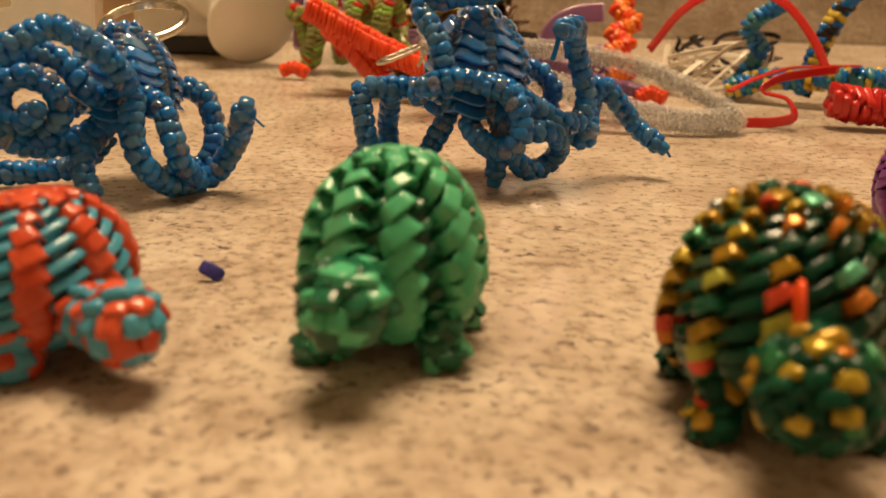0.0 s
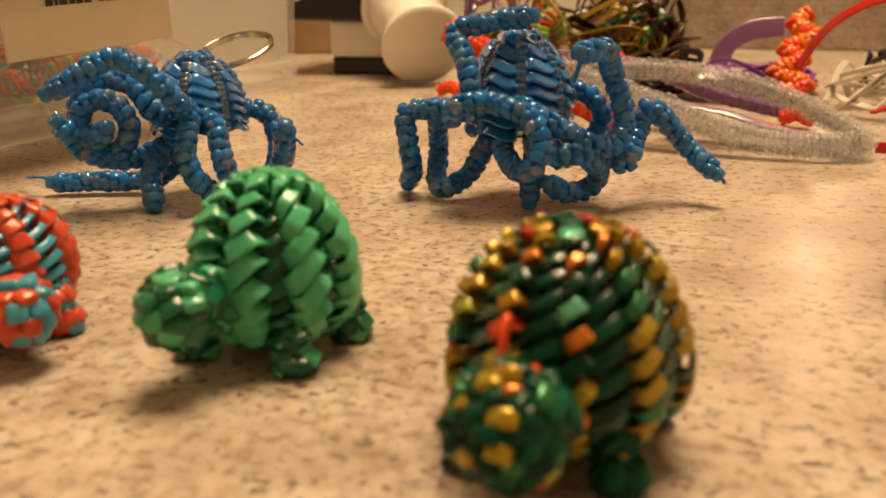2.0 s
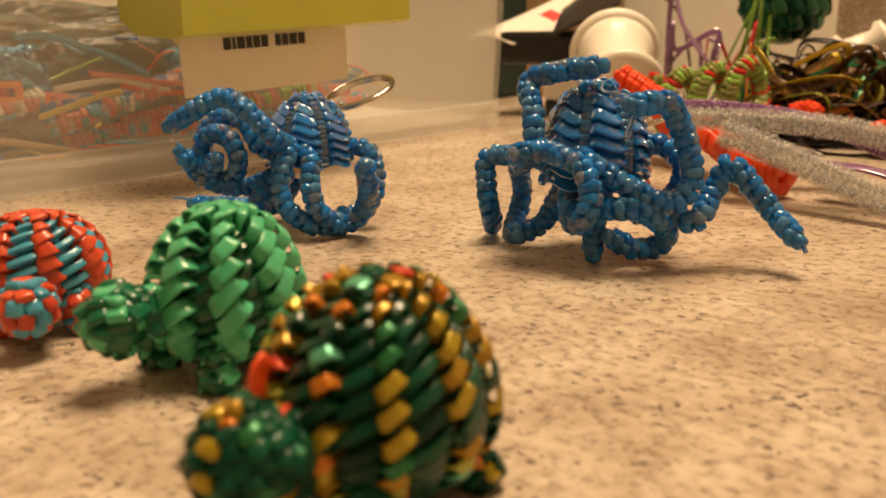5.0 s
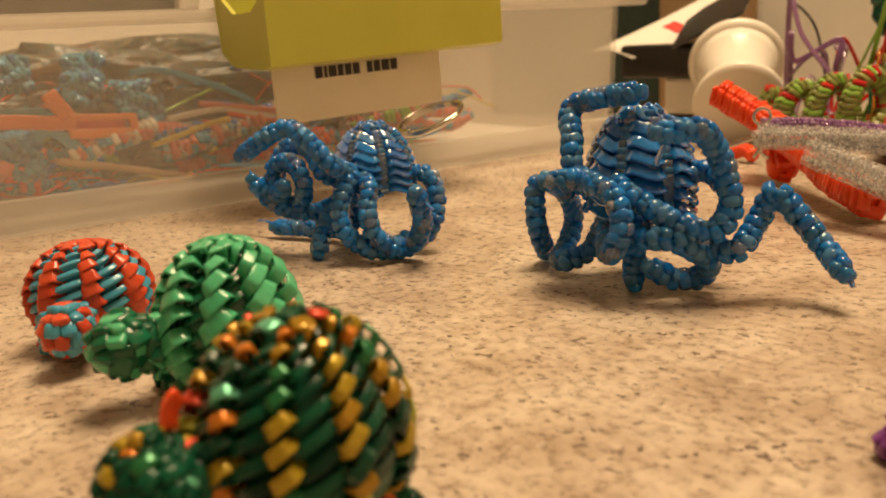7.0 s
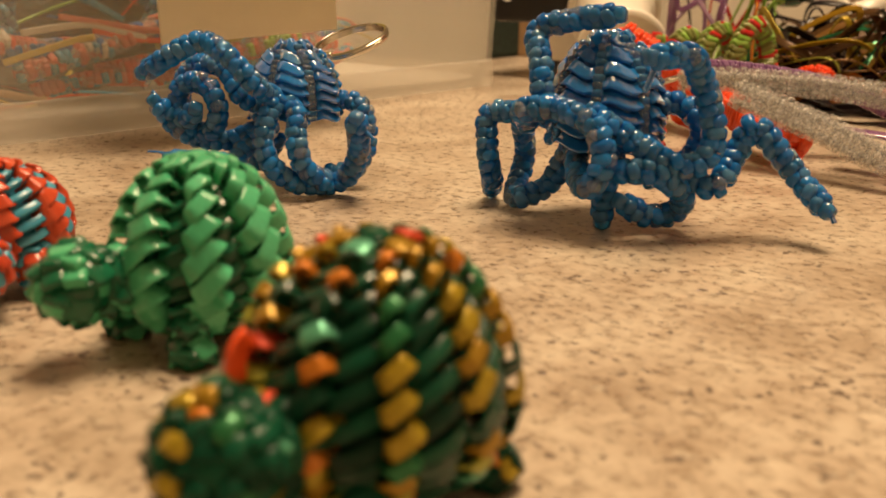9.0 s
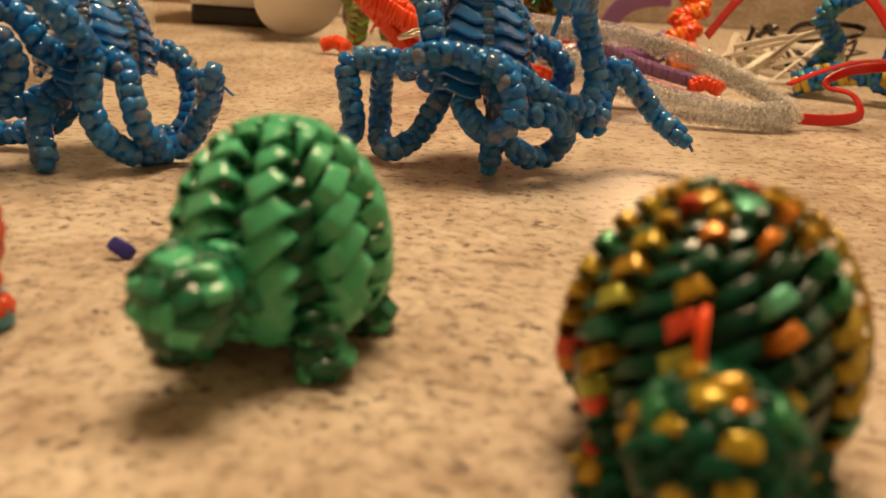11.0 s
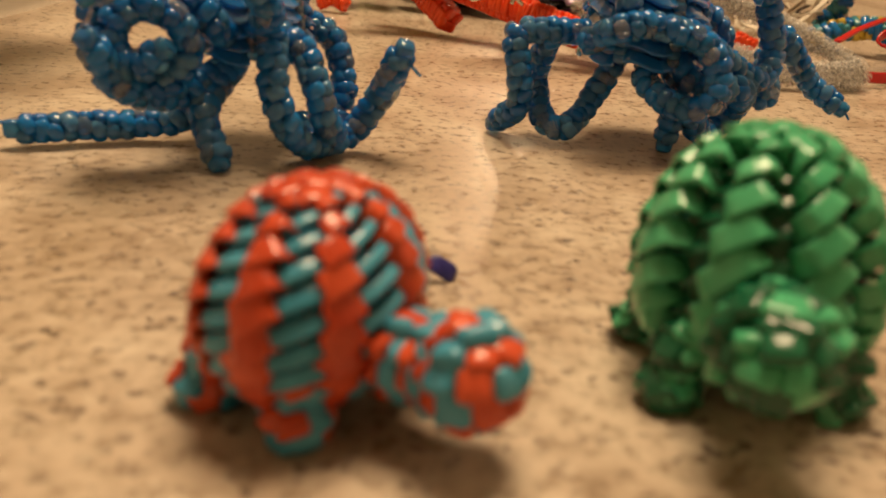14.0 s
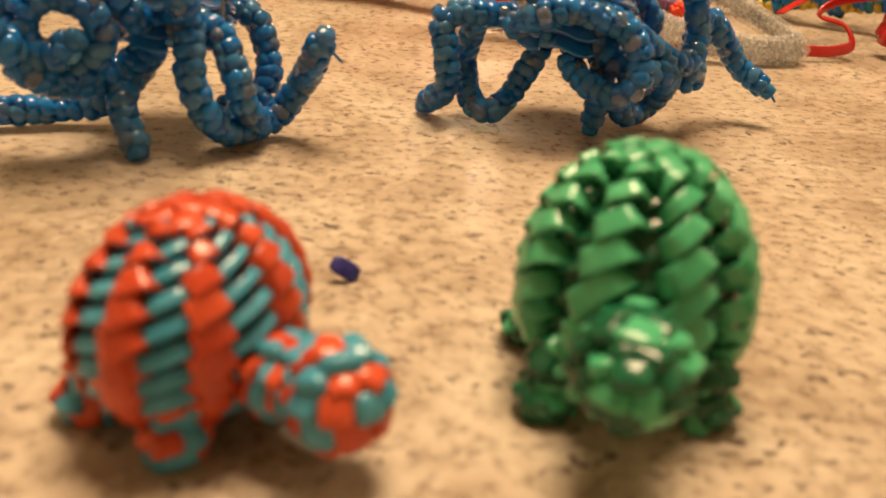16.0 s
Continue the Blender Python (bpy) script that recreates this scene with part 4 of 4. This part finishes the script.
    for name, pts, width, mat, label in (
            ("sky_strand", [(0.232, 0.0660), (0.245, 0.0665), (0.262, 0.0610), (0.277, 0.0550), (0.290, 0.0480)], 0.0028, SKY, "long arched sky-blue lace strand inside the bin"),
            ("silver_strand", [(0.246, 0.0440), (0.258, 0.0455), (0.275, 0.0465), (0.288, 0.0430), (0.300, 0.0400)], 0.0028, IVORY, "shiny pale lace strand inside the bin"),
            ("yellow_strand", [(0.238, 0.0330), (0.252, 0.0365), (0.266, 0.0400), (0.276, 0.0415)], 0.0026, YELLOW, "dull yellow lace strand inside the bin"),
            ("coral_strand", [(0.262, 0.0500), (0.280, 0.0470), (0.305, 0.0430), (0.330, 0.0430), (0.352, 0.0500)], 0.0026, PINK, "coral lace strand sweeping across the bin"),
            ("coral_strand", [(0.276, 0.0440), (0.300, 0.0390), (0.325, 0.0400), (0.350, 0.0430)], 0.0022, SCARLET, "scarlet lace strand sweeping across the bin"),
            ("coral_strand", [(0.152, 0.0380), (0.160, 0.0340), (0.172, 0.0320), (0.178, 0.0290)], 0.0060, PINK, "coral lace strand low in the bin"),
            ("sky_strand", [(0.150, 0.0580), (0.165, 0.0550), (0.180, 0.0530), (0.195, 0.0520)], 0.0042, TEAL, "teal lace strand lying flat in the bin"),
            ("sky_strand", [(0.188, 0.0420), (0.196, 0.0440), (0.204, 0.0370), (0.211, 0.0300)], 0.0050, SKY, "folded grey-blue lace inside the bin"),
            ("sky_strand", [(0.200, 0.0220), (0.204, 0.0160), (0.206, 0.0100)], 0.0030, SKY, "sky-blue lace end hanging low in the bin")):
        strand(name, [at_front(*p) for p in pts], width, mat, label, 0.0012, up=(1, 0, 0))
    strand("wooden_stick", [at_front(y, z) for y, z in ((0.196, 0.0310), (0.222, 0.0250), (0.252, 0.0170))], 0.004, KRAFT, "thin brown wooden craft stick inside the bin", 0.003, "", "craft stick")
    for k, (y, z, L) in enumerate(((0.222, 0.0370, 0.018), (0.264, 0.0330, 0.019))):
        lanyard("lanyard", [at_front(y - L, z - 0.004, 0.009), at_front(y, z, 0.008), at_front(y + L, z + 0.004, 0.009)], 0.0042, 0.0032, [PINK, GLITTER, SKY, IVORY], [0, 1, 3, 0, 2] if k else [0, 3, 2, 3, 1], "beaded coral and silver braided lanyard inside the bin", 80 + k, 0.2)
    lanyard("lanyard", [in_bin(p) for p in ((-0.095, 0.012, 0.034), (-0.055, 0.010, 0.036), (-0.015, 0.012, 0.046))], 0.0048, 0.0034, [PINK, GLITTER, BLUE], [0, 1, 1, 2], "beaded coral and clear braided lanyard inside the bin", 55)
    for k, (x, z, L) in enumerate(((-0.060, 0.018, 0.024), (-0.030, 0.024, 0.026), (0.000, 0.020, 0.028), (0.030, 0.026, 0.024), (-0.168, 0.022, 0.016), (0.055, 0.028, 0.020), (0.015, 0.038, 0.026), (-0.100, 0.034, 0.018))):
        lanyard("lanyard", [in_bin((x - L, 0.014, z)), in_bin((x, 0.010, z + 0.004)), in_bin((x + L, 0.013, z + 0.002))], 0.0034, 0.0030, [PINK, SKY, SCARLET, GLITTER], [0, 0, 1, 2, 3], "coral and sky-blue braided lanyard inside the bin", 400 + k)
    lanyard("lanyard", [in_bin(p) for p in ((0.005, 0.010, 0.028), (0.03, 0.010, 0.032), (0.062, 0.012, 0.036))], 0.0045, 0.0034, [PINK, GLITTER, LIME], [0, 1, 1, 2], "beaded coral and clear braided lanyard inside the bin", 56)


bin_contents()

# ---- spool, tray and papers by the wall ----
sp = root("thread_spool", (-0.0840, 0.545, 0.0), "large white plastic spool lying on its side", "spool", "", math.radians(33))
tilt = radians(22)
lay = Matrix.Translation((0, 0, 0.0243)) @ Matrix.Rotation(radians(-90) + tilt, 4, "X") @ Matrix.Scale(0.84, 4)
for nm, prof in (("front_flange", [(0, 0), (0.026, 0), (0.0300, 0.0012), (0.031, 0.004), (0.0300, 0.008), (0, 0.008)]),
                 ("barrel", [(0, 0.0075), (0.0296, 0.0078), (0.0245, 0.016), (0.022, 0.030), (0.0235, 0.045), (0.027, 0.058), (0.030, 0.0635), (0, 0.0635)]),
                 ("rear_flange", [(0, 0.063), (0.0300, 0.0632), (0.0335, 0.065), (0.0345, 0.068), (0.0335, 0.072), (0.012, 0.072), (0, 0.072)])):
    bm = lathe(prof, 48)
    bmesh.ops.transform(bm, matrix=lay, verts=bm.verts)
    part(nm, bm, WHITE, sp, "", True)


def thing(name, at, label, category, pieces, turn=0.0, group=""):
    """A root at its base with beveled boxes as parts: name, size, place, bevel, material."""
    ob = root(name, at, label, category, group, turn)
    for nm, size, p, bev, mat, rot in pieces:
        part(nm, box(size, p, bev, Matrix.Rotation(rot[0], 4, rot[1]) if rot else None), mat, ob)
    return ob


thing("label_printer", (-0.148, 0.625, 0.0), "black and white plastic desk device beside the spool", "desk device", [
    # black slab added as the dark shadow beneath the white body
    ("foot", (0.060, 0.070, 0.012), (0.006, 0.010, 0.006), 0.002, BLACK_P, None),
    ("body", (0.055, 0.075, 0.024), (0.004, 0.008, 0.0242), 0.003, WHITE, None),
    ("top_tray", (0.074, 0.090, 0.022), (-0.018, 0.010, 0.0475), 0.003, BLACK_P, None)], 0.05)


def paper_sheet():
    """A curled sheet between four corners, with its print as bars."""
    c00, c10, c01, c11 = [np.array(p) for p in ((-0.2290, 0.590, 0.0545), (-0.1895, 0.586, 0.0495), (-0.1690, 0.650, 0.0905), (-0.1350, 0.640, 0.0800))]
    base = 0.25 * (c00 + c10 + c01 + c11)

    def on(u, v, lift=0.0):
        p = (c00 * (1 - u) + c10 * u) * (1 - v) + (c01 * (1 - u) + c11 * u) * v
        return p - base + np.array((0, 0, lift + 0.0030 * math.sin(math.pi * u) - 0.0035 * math.sin(math.pi * v) * (0.4 + 0.6 * u)))

    def leaf(u0, u1, v0, v1, n, lift, thick):
        bm = bmesh.new()
        rows = [[[bm.verts.new(on(u0 + (u1 - u0) * i / n, v0 + (v1 - v0) * j / n, lift + h)) for i in range(n + 1)] for j in range(n + 1)] for h in (0.0, thick)]
        for j in range(n):
            for i in range(n):
                bm.faces.new((rows[1][j][i], rows[1][j][i + 1], rows[1][j + 1][i + 1], rows[1][j + 1][i]))
                bm.faces.new((rows[0][j][i], rows[0][j + 1][i], rows[0][j + 1][i + 1], rows[0][j][i + 1]))
        for k in range(n):
            for e in (lambda q: (rows[q][0][k], rows[q][0][k + 1]), lambda q: (rows[q][n][k + 1], rows[q][n][k]), lambda q: (rows[q][k + 1][0], rows[q][k][0]), lambda q: (rows[q][k][n], rows[q][k + 1][n])):
                bm.faces.new((e(0)[0], e(0)[1], e(1)[1], e(1)[0]))
        return bm

    ob = part("paper_sheet", leaf(0, 1, 0, 1, 8, 0.0, 0.0005), PAPER, None, "", True)
    ob.location = base
    tagged(ob, "white printed paper sheet curling over the black tray", "paper")
    part("print_bar", leaf(0.42, 0.78, 0.46, 0.56, 3, 0.0007, 0.0003), RED_INK, ob)
    for k in range(4):
        part("print_bar", leaf(0.55, 0.92, 0.80 + 0.045 * k, 0.825 + 0.045 * k, 3, 0.0007, 0.0003), INK, ob)


paper_sheet()
flap = part("black_sleeve", box((0.050, 0.060, 0.002), (0, 0, 0), 0.0005), BLACK_P, None)
flap.matrix_world = pose(-0.143, 0.612, 0.076, 22, -24, 12)
tagged(flap, "black card sleeve leaning on the tray", "card sleeve")
thing("kraft_box", (-0.255, 0.790, 0.0), "plain kraft cardboard box by the wall", "box", [("carton", (0.16, 0.10, 0.16), (0, 0, 0.08), 0.002, KRAFT, None), ("tape", (0.018, 0.1005, 0.001), (-0.02, 0, 0.1606), 0, RED_INK, None)], 0.1)
thing("green_box", (-0.335, 0.700, 0.0), "dark green cloth-covered box by the wall", "box", [("carton", (0.12, 0.10, 0.13), (0, 0, 0.065), 0.004, FELT, None), ("lid", (0.125, 0.105, 0.02), (0, 0, 0.1405), 0.004, GREEN_DEEP_SHADED, None)], 0.0)
thing("white_pack", (-0.095, 0.735, 0.0), "white paper packet standing by the wall", "packet", [("pack", (0.150, 0.040, 0.135), (0, 0, 0.0675), 0.004, PAPER, None), ("print_bar", (0.012, 0.001, 0.008), (0.035, -0.0206, 0.103), 0, INK, None)], 0.35)

# ---- lanyards and clips behind the octopuses ----
lanyard("scarlet_lanyard", [(-0.0375, 0.4505, 0.0400), (-0.020, 0.450, 0.0310), (-0.004, 0.446, 0.0235), (0.018, 0.430, 0.0170), (0.040, 0.408, 0.0120), (0.058, 0.396, 0.0080)], 0.0056, 0.0022, [SCARLET], [0], "neon scarlet wide flat braided lanyard reaching down from the heap", 32, 0.0, 1.35)
lanyard("scarlet_lanyard", [(-0.030, 0.470, 0.030), (-0.018, 0.462, 0.021), (-0.008, 0.452, 0.013), (-0.002, 0.444, 0.0075)], 0.0050, 0.0022, [SCARLET], [0], "neon scarlet braided lanyard end beside the first on the counter", 35, 0.0, 1.25)
lanyard("glitter_lanyard", [(0.018, 0.389, 0.030), (0.050, 0.392, 0.030), (0.080, 0.392, 0.029), (0.110, 0.391, 0.023), (0.136, 0.386, 0.012), (0.144, 0.378, 0.0065), (0.128, 0.371, 0.0055), (0.100, 0.3725, 0.0085), (0.070, 0.380, 0.0175), (0.040, 0.386, 0.0255)], 0.0042, 0.0026, [GLITTER], [0], "wide clear glitter braided lanyard looping on the counter", 33, 0.0, 1.35)
lanyard("purple_lanyard", [(0.014, 0.398, 0.0325), (0.030, 0.410, 0.0320), (0.060, 0.425, 0.027), (0.090, 0.440, 0.014), (0.12, 0.45, 0.006)], 0.0030, 0.0014, [VIOLET_CLEAR], [0], "clear purple braided lanyard on the heap", 34, 0.0, 1.9)
strand("purple_scrap", [(0.070, 0.405, 0.014), (0.090, 0.402, 0.013), (0.110, 0.400, 0.008), (0.135, 0.402, 0.003)], 0.009, VIOLET_CLEAR, "flat clear purple plastic scrap between the lanyards", 0.0014, "", "plastic scrap")
strand("purple_scrap", [(0.100, 0.395, 0.006), (0.118, 0.394, 0.004), (0.14, 0.396, 0.002)], 0.006, VIOLET_CLEAR, "flat clear purple plastic scrap on the counter", 0.0012, "", "plastic scrap")


def clasp(at, heading, tilt, label):
    """A wire swivel clasp: a triangular wire loop and a long closing hook."""
    ob = root("swivel_clasp", at, label, "swivel clasp", "swivel clasps", heading)
    c, s = math.cos(tilt), math.sin(tilt)
    loop = [(0, 0.0022), (0.008, 0.0026), (0.016, 0.0024), (0.0205, 0.0), (0.016, -0.0024), (0.008, -0.0026), (0.001, -0.0022), (-0.002, 0), (0, 0.0022)]
    cord("hook", [(x * c, y, x * s) for x, y in loop], 0.0014, 0.0014, STEEL, ob, step=0.0008)
    cord("swivel_eye", [(-0.002 + 0.0030 * math.cos(a), 0.0, 0.0075 + 0.0030 * math.sin(a)) for a in np.linspace(-1.2, 4.2, 14)], 0.0012, 0.0012, STEEL, ob, step=0.0008)
    cord("wire_leg", [(-0.0010, 0, 0.0048), (-0.001, 0, 0), (-0.0018, 0, -0.006), (-0.0048, 0, -0.0085)], 0.0012, 0.0012, STEEL, ob, step=0.0008)
    cord("wire_leg", [(-0.0030, 0, 0.0048), (-0.0034, 0, 0), (-0.0015, 0, -0.0045), (0.0008, 0, -0.0080)], 0.0012, 0.0012, STEEL, ob, step=0.0008)
    return ob


clasp((0.0165, 0.388, 0.0300), math.radians(215), -0.30, "silver wire swivel clasp on the clear lanyard")

# orange zigzag lanyard standing up
lanyard("orange_lanyard", [(0.118, 0.525, 0.005), (0.132, 0.528, 0.009), (0.116, 0.531, 0.015), (0.129, 0.536, 0.021), (0.120, 0.541, 0.026), (0.134, 0.546, 0.032), (0.124, 0.551, 0.038), (0.130, 0.556, 0.043)], 0.0044, 0.0030, [ORANGE, SCARLET], [0, 0, 1], "neon orange zigzag lanyard heaped on the counter", 41, 0.5)
# thin crimson lace that curls and arches
strand("crimson_lace", [(0.149, 0.3835, 0.0040), (0.162, 0.386, 0.0040), (0.172, 0.390, 0.0060), (0.170, 0.395, 0.0125), (0.160, 0.398, 0.0150), (0.168, 0.402, 0.0200), (0.182, 0.405, 0.0225), (0.195, 0.408, 0.024)], 0.0042, CRIMSON, "curled crimson plastic lace end on the counter", 0.0010, up=(0.2, -1, 0.3))
strand("crimson_lace", [(0.195, 0.420, 0.022), (0.188, 0.425, 0.036), (0.175, 0.430, 0.050), (0.155, 0.435, 0.056), (0.135, 0.440, 0.046), (0.122, 0.448, 0.026)], 0.0042, CRIMSON, "arched crimson plastic lace over the heap", 0.0010, up=(0.2, -1, 0.3))
strand("crimson_lace", [(0.150, 0.410, 0.013), (0.165, 0.420, 0.018), (0.185, 0.430, 0.022), (0.22, 0.445, 0.022)], 0.0030, CRIMSON, "thin crimson plastic lace on the heap", 0.0010)
lanyard("crimson_lanyard", [(0.192, 0.400, 0.012), (0.205, 0.398, 0.010), (0.220, 0.396, 0.009), (0.245, 0.394, 0.008)], 0.0070, 0.0038, [CRIMSON], [0], "thick crimson braided lanyard on the counter", 43, 0.25)
lanyard("striped_lanyard", [(0.168, 0.470, 0.006), (0.185, 0.466, 0.012), (0.205, 0.455, 0.014), (0.225, 0.445, 0.016), (0.26, 0.44, 0.016)], 0.0050, 0.0032, [TEAL, YELLOW, BLUE], [0, 1, 2], "blue and yellow striped braided lanyard on the counter", 44, 0.35)
lanyard("striped_lanyard", [(0.205, 0.470, 0.006), (0.210, 0.468, 0.030), (0.222, 0.466, 0.055), (0.240, 0.464, 0.072), (0.262, 0.462, 0.060), (0.270, 0.460, 0.030), (0.265, 0.458, 0.006)], 0.0045, 0.0032, [BLUE, BLACK, YELLOW], [0, 1, 0, 2], "arched blue and yellow striped braided lanyard", 45, 0.35)
lanyard("blue_lanyard", [(0.176, 0.480, 0.010), (0.184, 0.478, 0.024), (0.176, 0.476, 0.036), (0.190, 0.474, 0.048)], 0.0042, 0.0030, [TEAL, BLUE], [0, 1], "blue braided lanyard scrap on the heap", 46, 0.3)


def heap():
    """Loose laces piled along the wall."""
    rng = random.Random(77)

    def tangle(cx, cy, sx, sy, top, mat, word, count, width=0.0022):
        for k in range(count):
            a, b = rng.uniform(0, 6.28), rng.uniform(0.6, 1.0)
            pts = []
            for i in range(6):
                u = a + i * rng.uniform(0.5, 1.1)
                pts.append((cx + sx * b * math.cos(u), cy + sy * b * math.sin(u), 0.002 + top * rng.uniform(0.02, 1.0) * (0.4 + 0.6 * math.sin(math.pi * i / 5))))
            strand("lace_strand", pts, width, mat, "loose %s plastic lace strand on the heap" % word)

    tangle(0.165, 0.500, 0.030, 0.030, 0.026, IVORY, "ivory", 8, 0.0034)
    tangle(0.190, 0.560, 0.030, 0.030, 0.030, BLACK, "black", 5, 0.003)
    tangle(0.025, 0.570, 0.045, 0.030, 0.050, BROWN, "bronze", 34, 0.0042)
    tangle(0.020, 0.590, 0.045, 0.025, 0.055, BLACK, "black", 16, 0.0042)
    tangle(0.020, 0.565, 0.045, 0.025, 0.052, FOIL, "gold foil", 14, 0.0034)
    tangle(0.040, 0.540, 0.045, 0.025, 0.022, BLACK, "black", 16, 0.0042)
    tangle(0.090, 0.540, 0.035, 0.030, 0.022, PURPLE, "purple", 7, 0.0035)
    tangle(-0.045, 0.560, 0.018, 0.020, 0.085, VIOLET_CLEAR, "purple", 4, 0.003)
    tangle(-0.030, 0.590, 0.022, 0.020, 0.090, LIME, "lime", 5, 0.003)
    tangle(-0.040, 0.600, 0.020, 0.020, 0.090, CRIMSON, "crimson", 3, 0.0024)
    tangle(0.11, 0.57, 0.04, 0.03, 0.012, PURPLE, "purple", 4, 0.004)
    strand("cable", [(-0.155, 0.655, 0.068), (-0.150, 0.655, 0.084), (-0.131, 0.655, 0.088), (-0.112, 0.655, 0.081), (-0.096, 0.655, 0.064), (-0.09, 0.66, 0.03)], 0.0016, BLACK, "thin black cable looped over the spool", 0.0014, "", "cable")
    # red and lime coiled lanyards
    coil = [(-0.058 + 0.0022 * i, 0.530 + 0.011 * math.sin(i * 0.785), 0.0190 + 0.0004 * i + 0.0140 * math.cos(i * 0.785)) for i in range(30)]
    lanyard("coiled_lanyard", coil, 0.0046, 0.0026, [CRIMSON, OLIVE, LIME], [0, 1, 1, 1, 2], "dark red and olive braided lanyard coiled on the heap", 60)
    for k, (x, y, z) in enumerate(((0.010, 0.515, 0.018), (0.026, 0.512, 0.022), (0.062, 0.520, 0.014), (0.118, 0.445, 0.0045), (-0.060, 0.500, 0.0045))):
        lanyard("scarlet_scrap", [(x, y, z), (x + 0.006, y + 0.001, z + 0.002), (x + 0.012, y - 0.002, z)], 0.0032, 0.0022, [SCARLET], [0], "short neon scarlet lanyard scrap on the heap", 70 + k)
    strand("purple_scrap", [(0.084, 0.566, 0.010), (0.090, 0.568, 0.026), (0.103, 0.570, 0.034), (0.120, 0.572, 0.036)], 0.011, VIOLET_CLEAR, "flat clear purple plastic strap on the heap", 0.0014, "", "plastic scrap", (0.2, -1, 0.5))
    strand("purple_scrap", [(0.060, 0.520, 0.012), (0.076, 0.522, 0.015), (0.094, 0.520, 0.012), (0.108, 0.516, 0.004)], 0.012, VIOLET_CLEAR, "flat clear purple plastic strap between the strands", 0.0014, "", "plastic scrap", (0.1, -0.6, 1))
    w = Weave()
    knob(w, (0, 0, 0), (0.026, 0.026, 0.024), 8, 16, [0, 1], 0.4, rng, False, 1.1)
    ob = w.build("green_lace_ball", [GREEN_DEEP_SHADED, BOTTLE])
    ob.location = (-0.020, 0.630, 0.076)
    tagged(ob, "dark green woven lace ball on top of the heap", "lace ball")
    sp2 = root("small_spool", (0.012, 0.632, 0.0), "small white plastic spool tilted on the heap", "spool", "", 0.5)
    b2 = lathe([(0, 0), (0.014, 0), (0.016, 0.002), (0.016, 0.005), (0.011, 0.008), (0.011, 0.030), (0.016, 0.033), (0.016, 0.037), (0.013, 0.038), (0, 0.038)], 32)
    bmesh.ops.transform(b2, matrix=Matrix.Translation((0, 0, 0.042)) @ Matrix.Rotation(radians(70), 4, "Y") @ Matrix.Scale(0.78, 4), verts=b2.verts)
    part("spool_body", b2, WHITE, sp2, "", True)


heap()

# indigo chip of plastic on the counter: a thin bean-shaped paring, leaning on its edge
w = Weave()
tip = np.array((0.86, 0.0, -0.51))
face = np.array((0.30, -0.80, 0.52))
face -= tip * face.dot(tip)
face /= np.linalg.norm(face)
w.pad((0.0, 0.0, 0.0022), tip, np.cross(face, tip), face, (0.0027, 0.0016, 0.0004), 0, PAD_FINE, 1.6)
chip = w.build("plastic_chip", [CHIP])
chip.location = (-0.0185, 0.1895, 0.0)
tagged(chip, "small indigo bean-shaped plastic chip lying on the counter", "plastic chip")
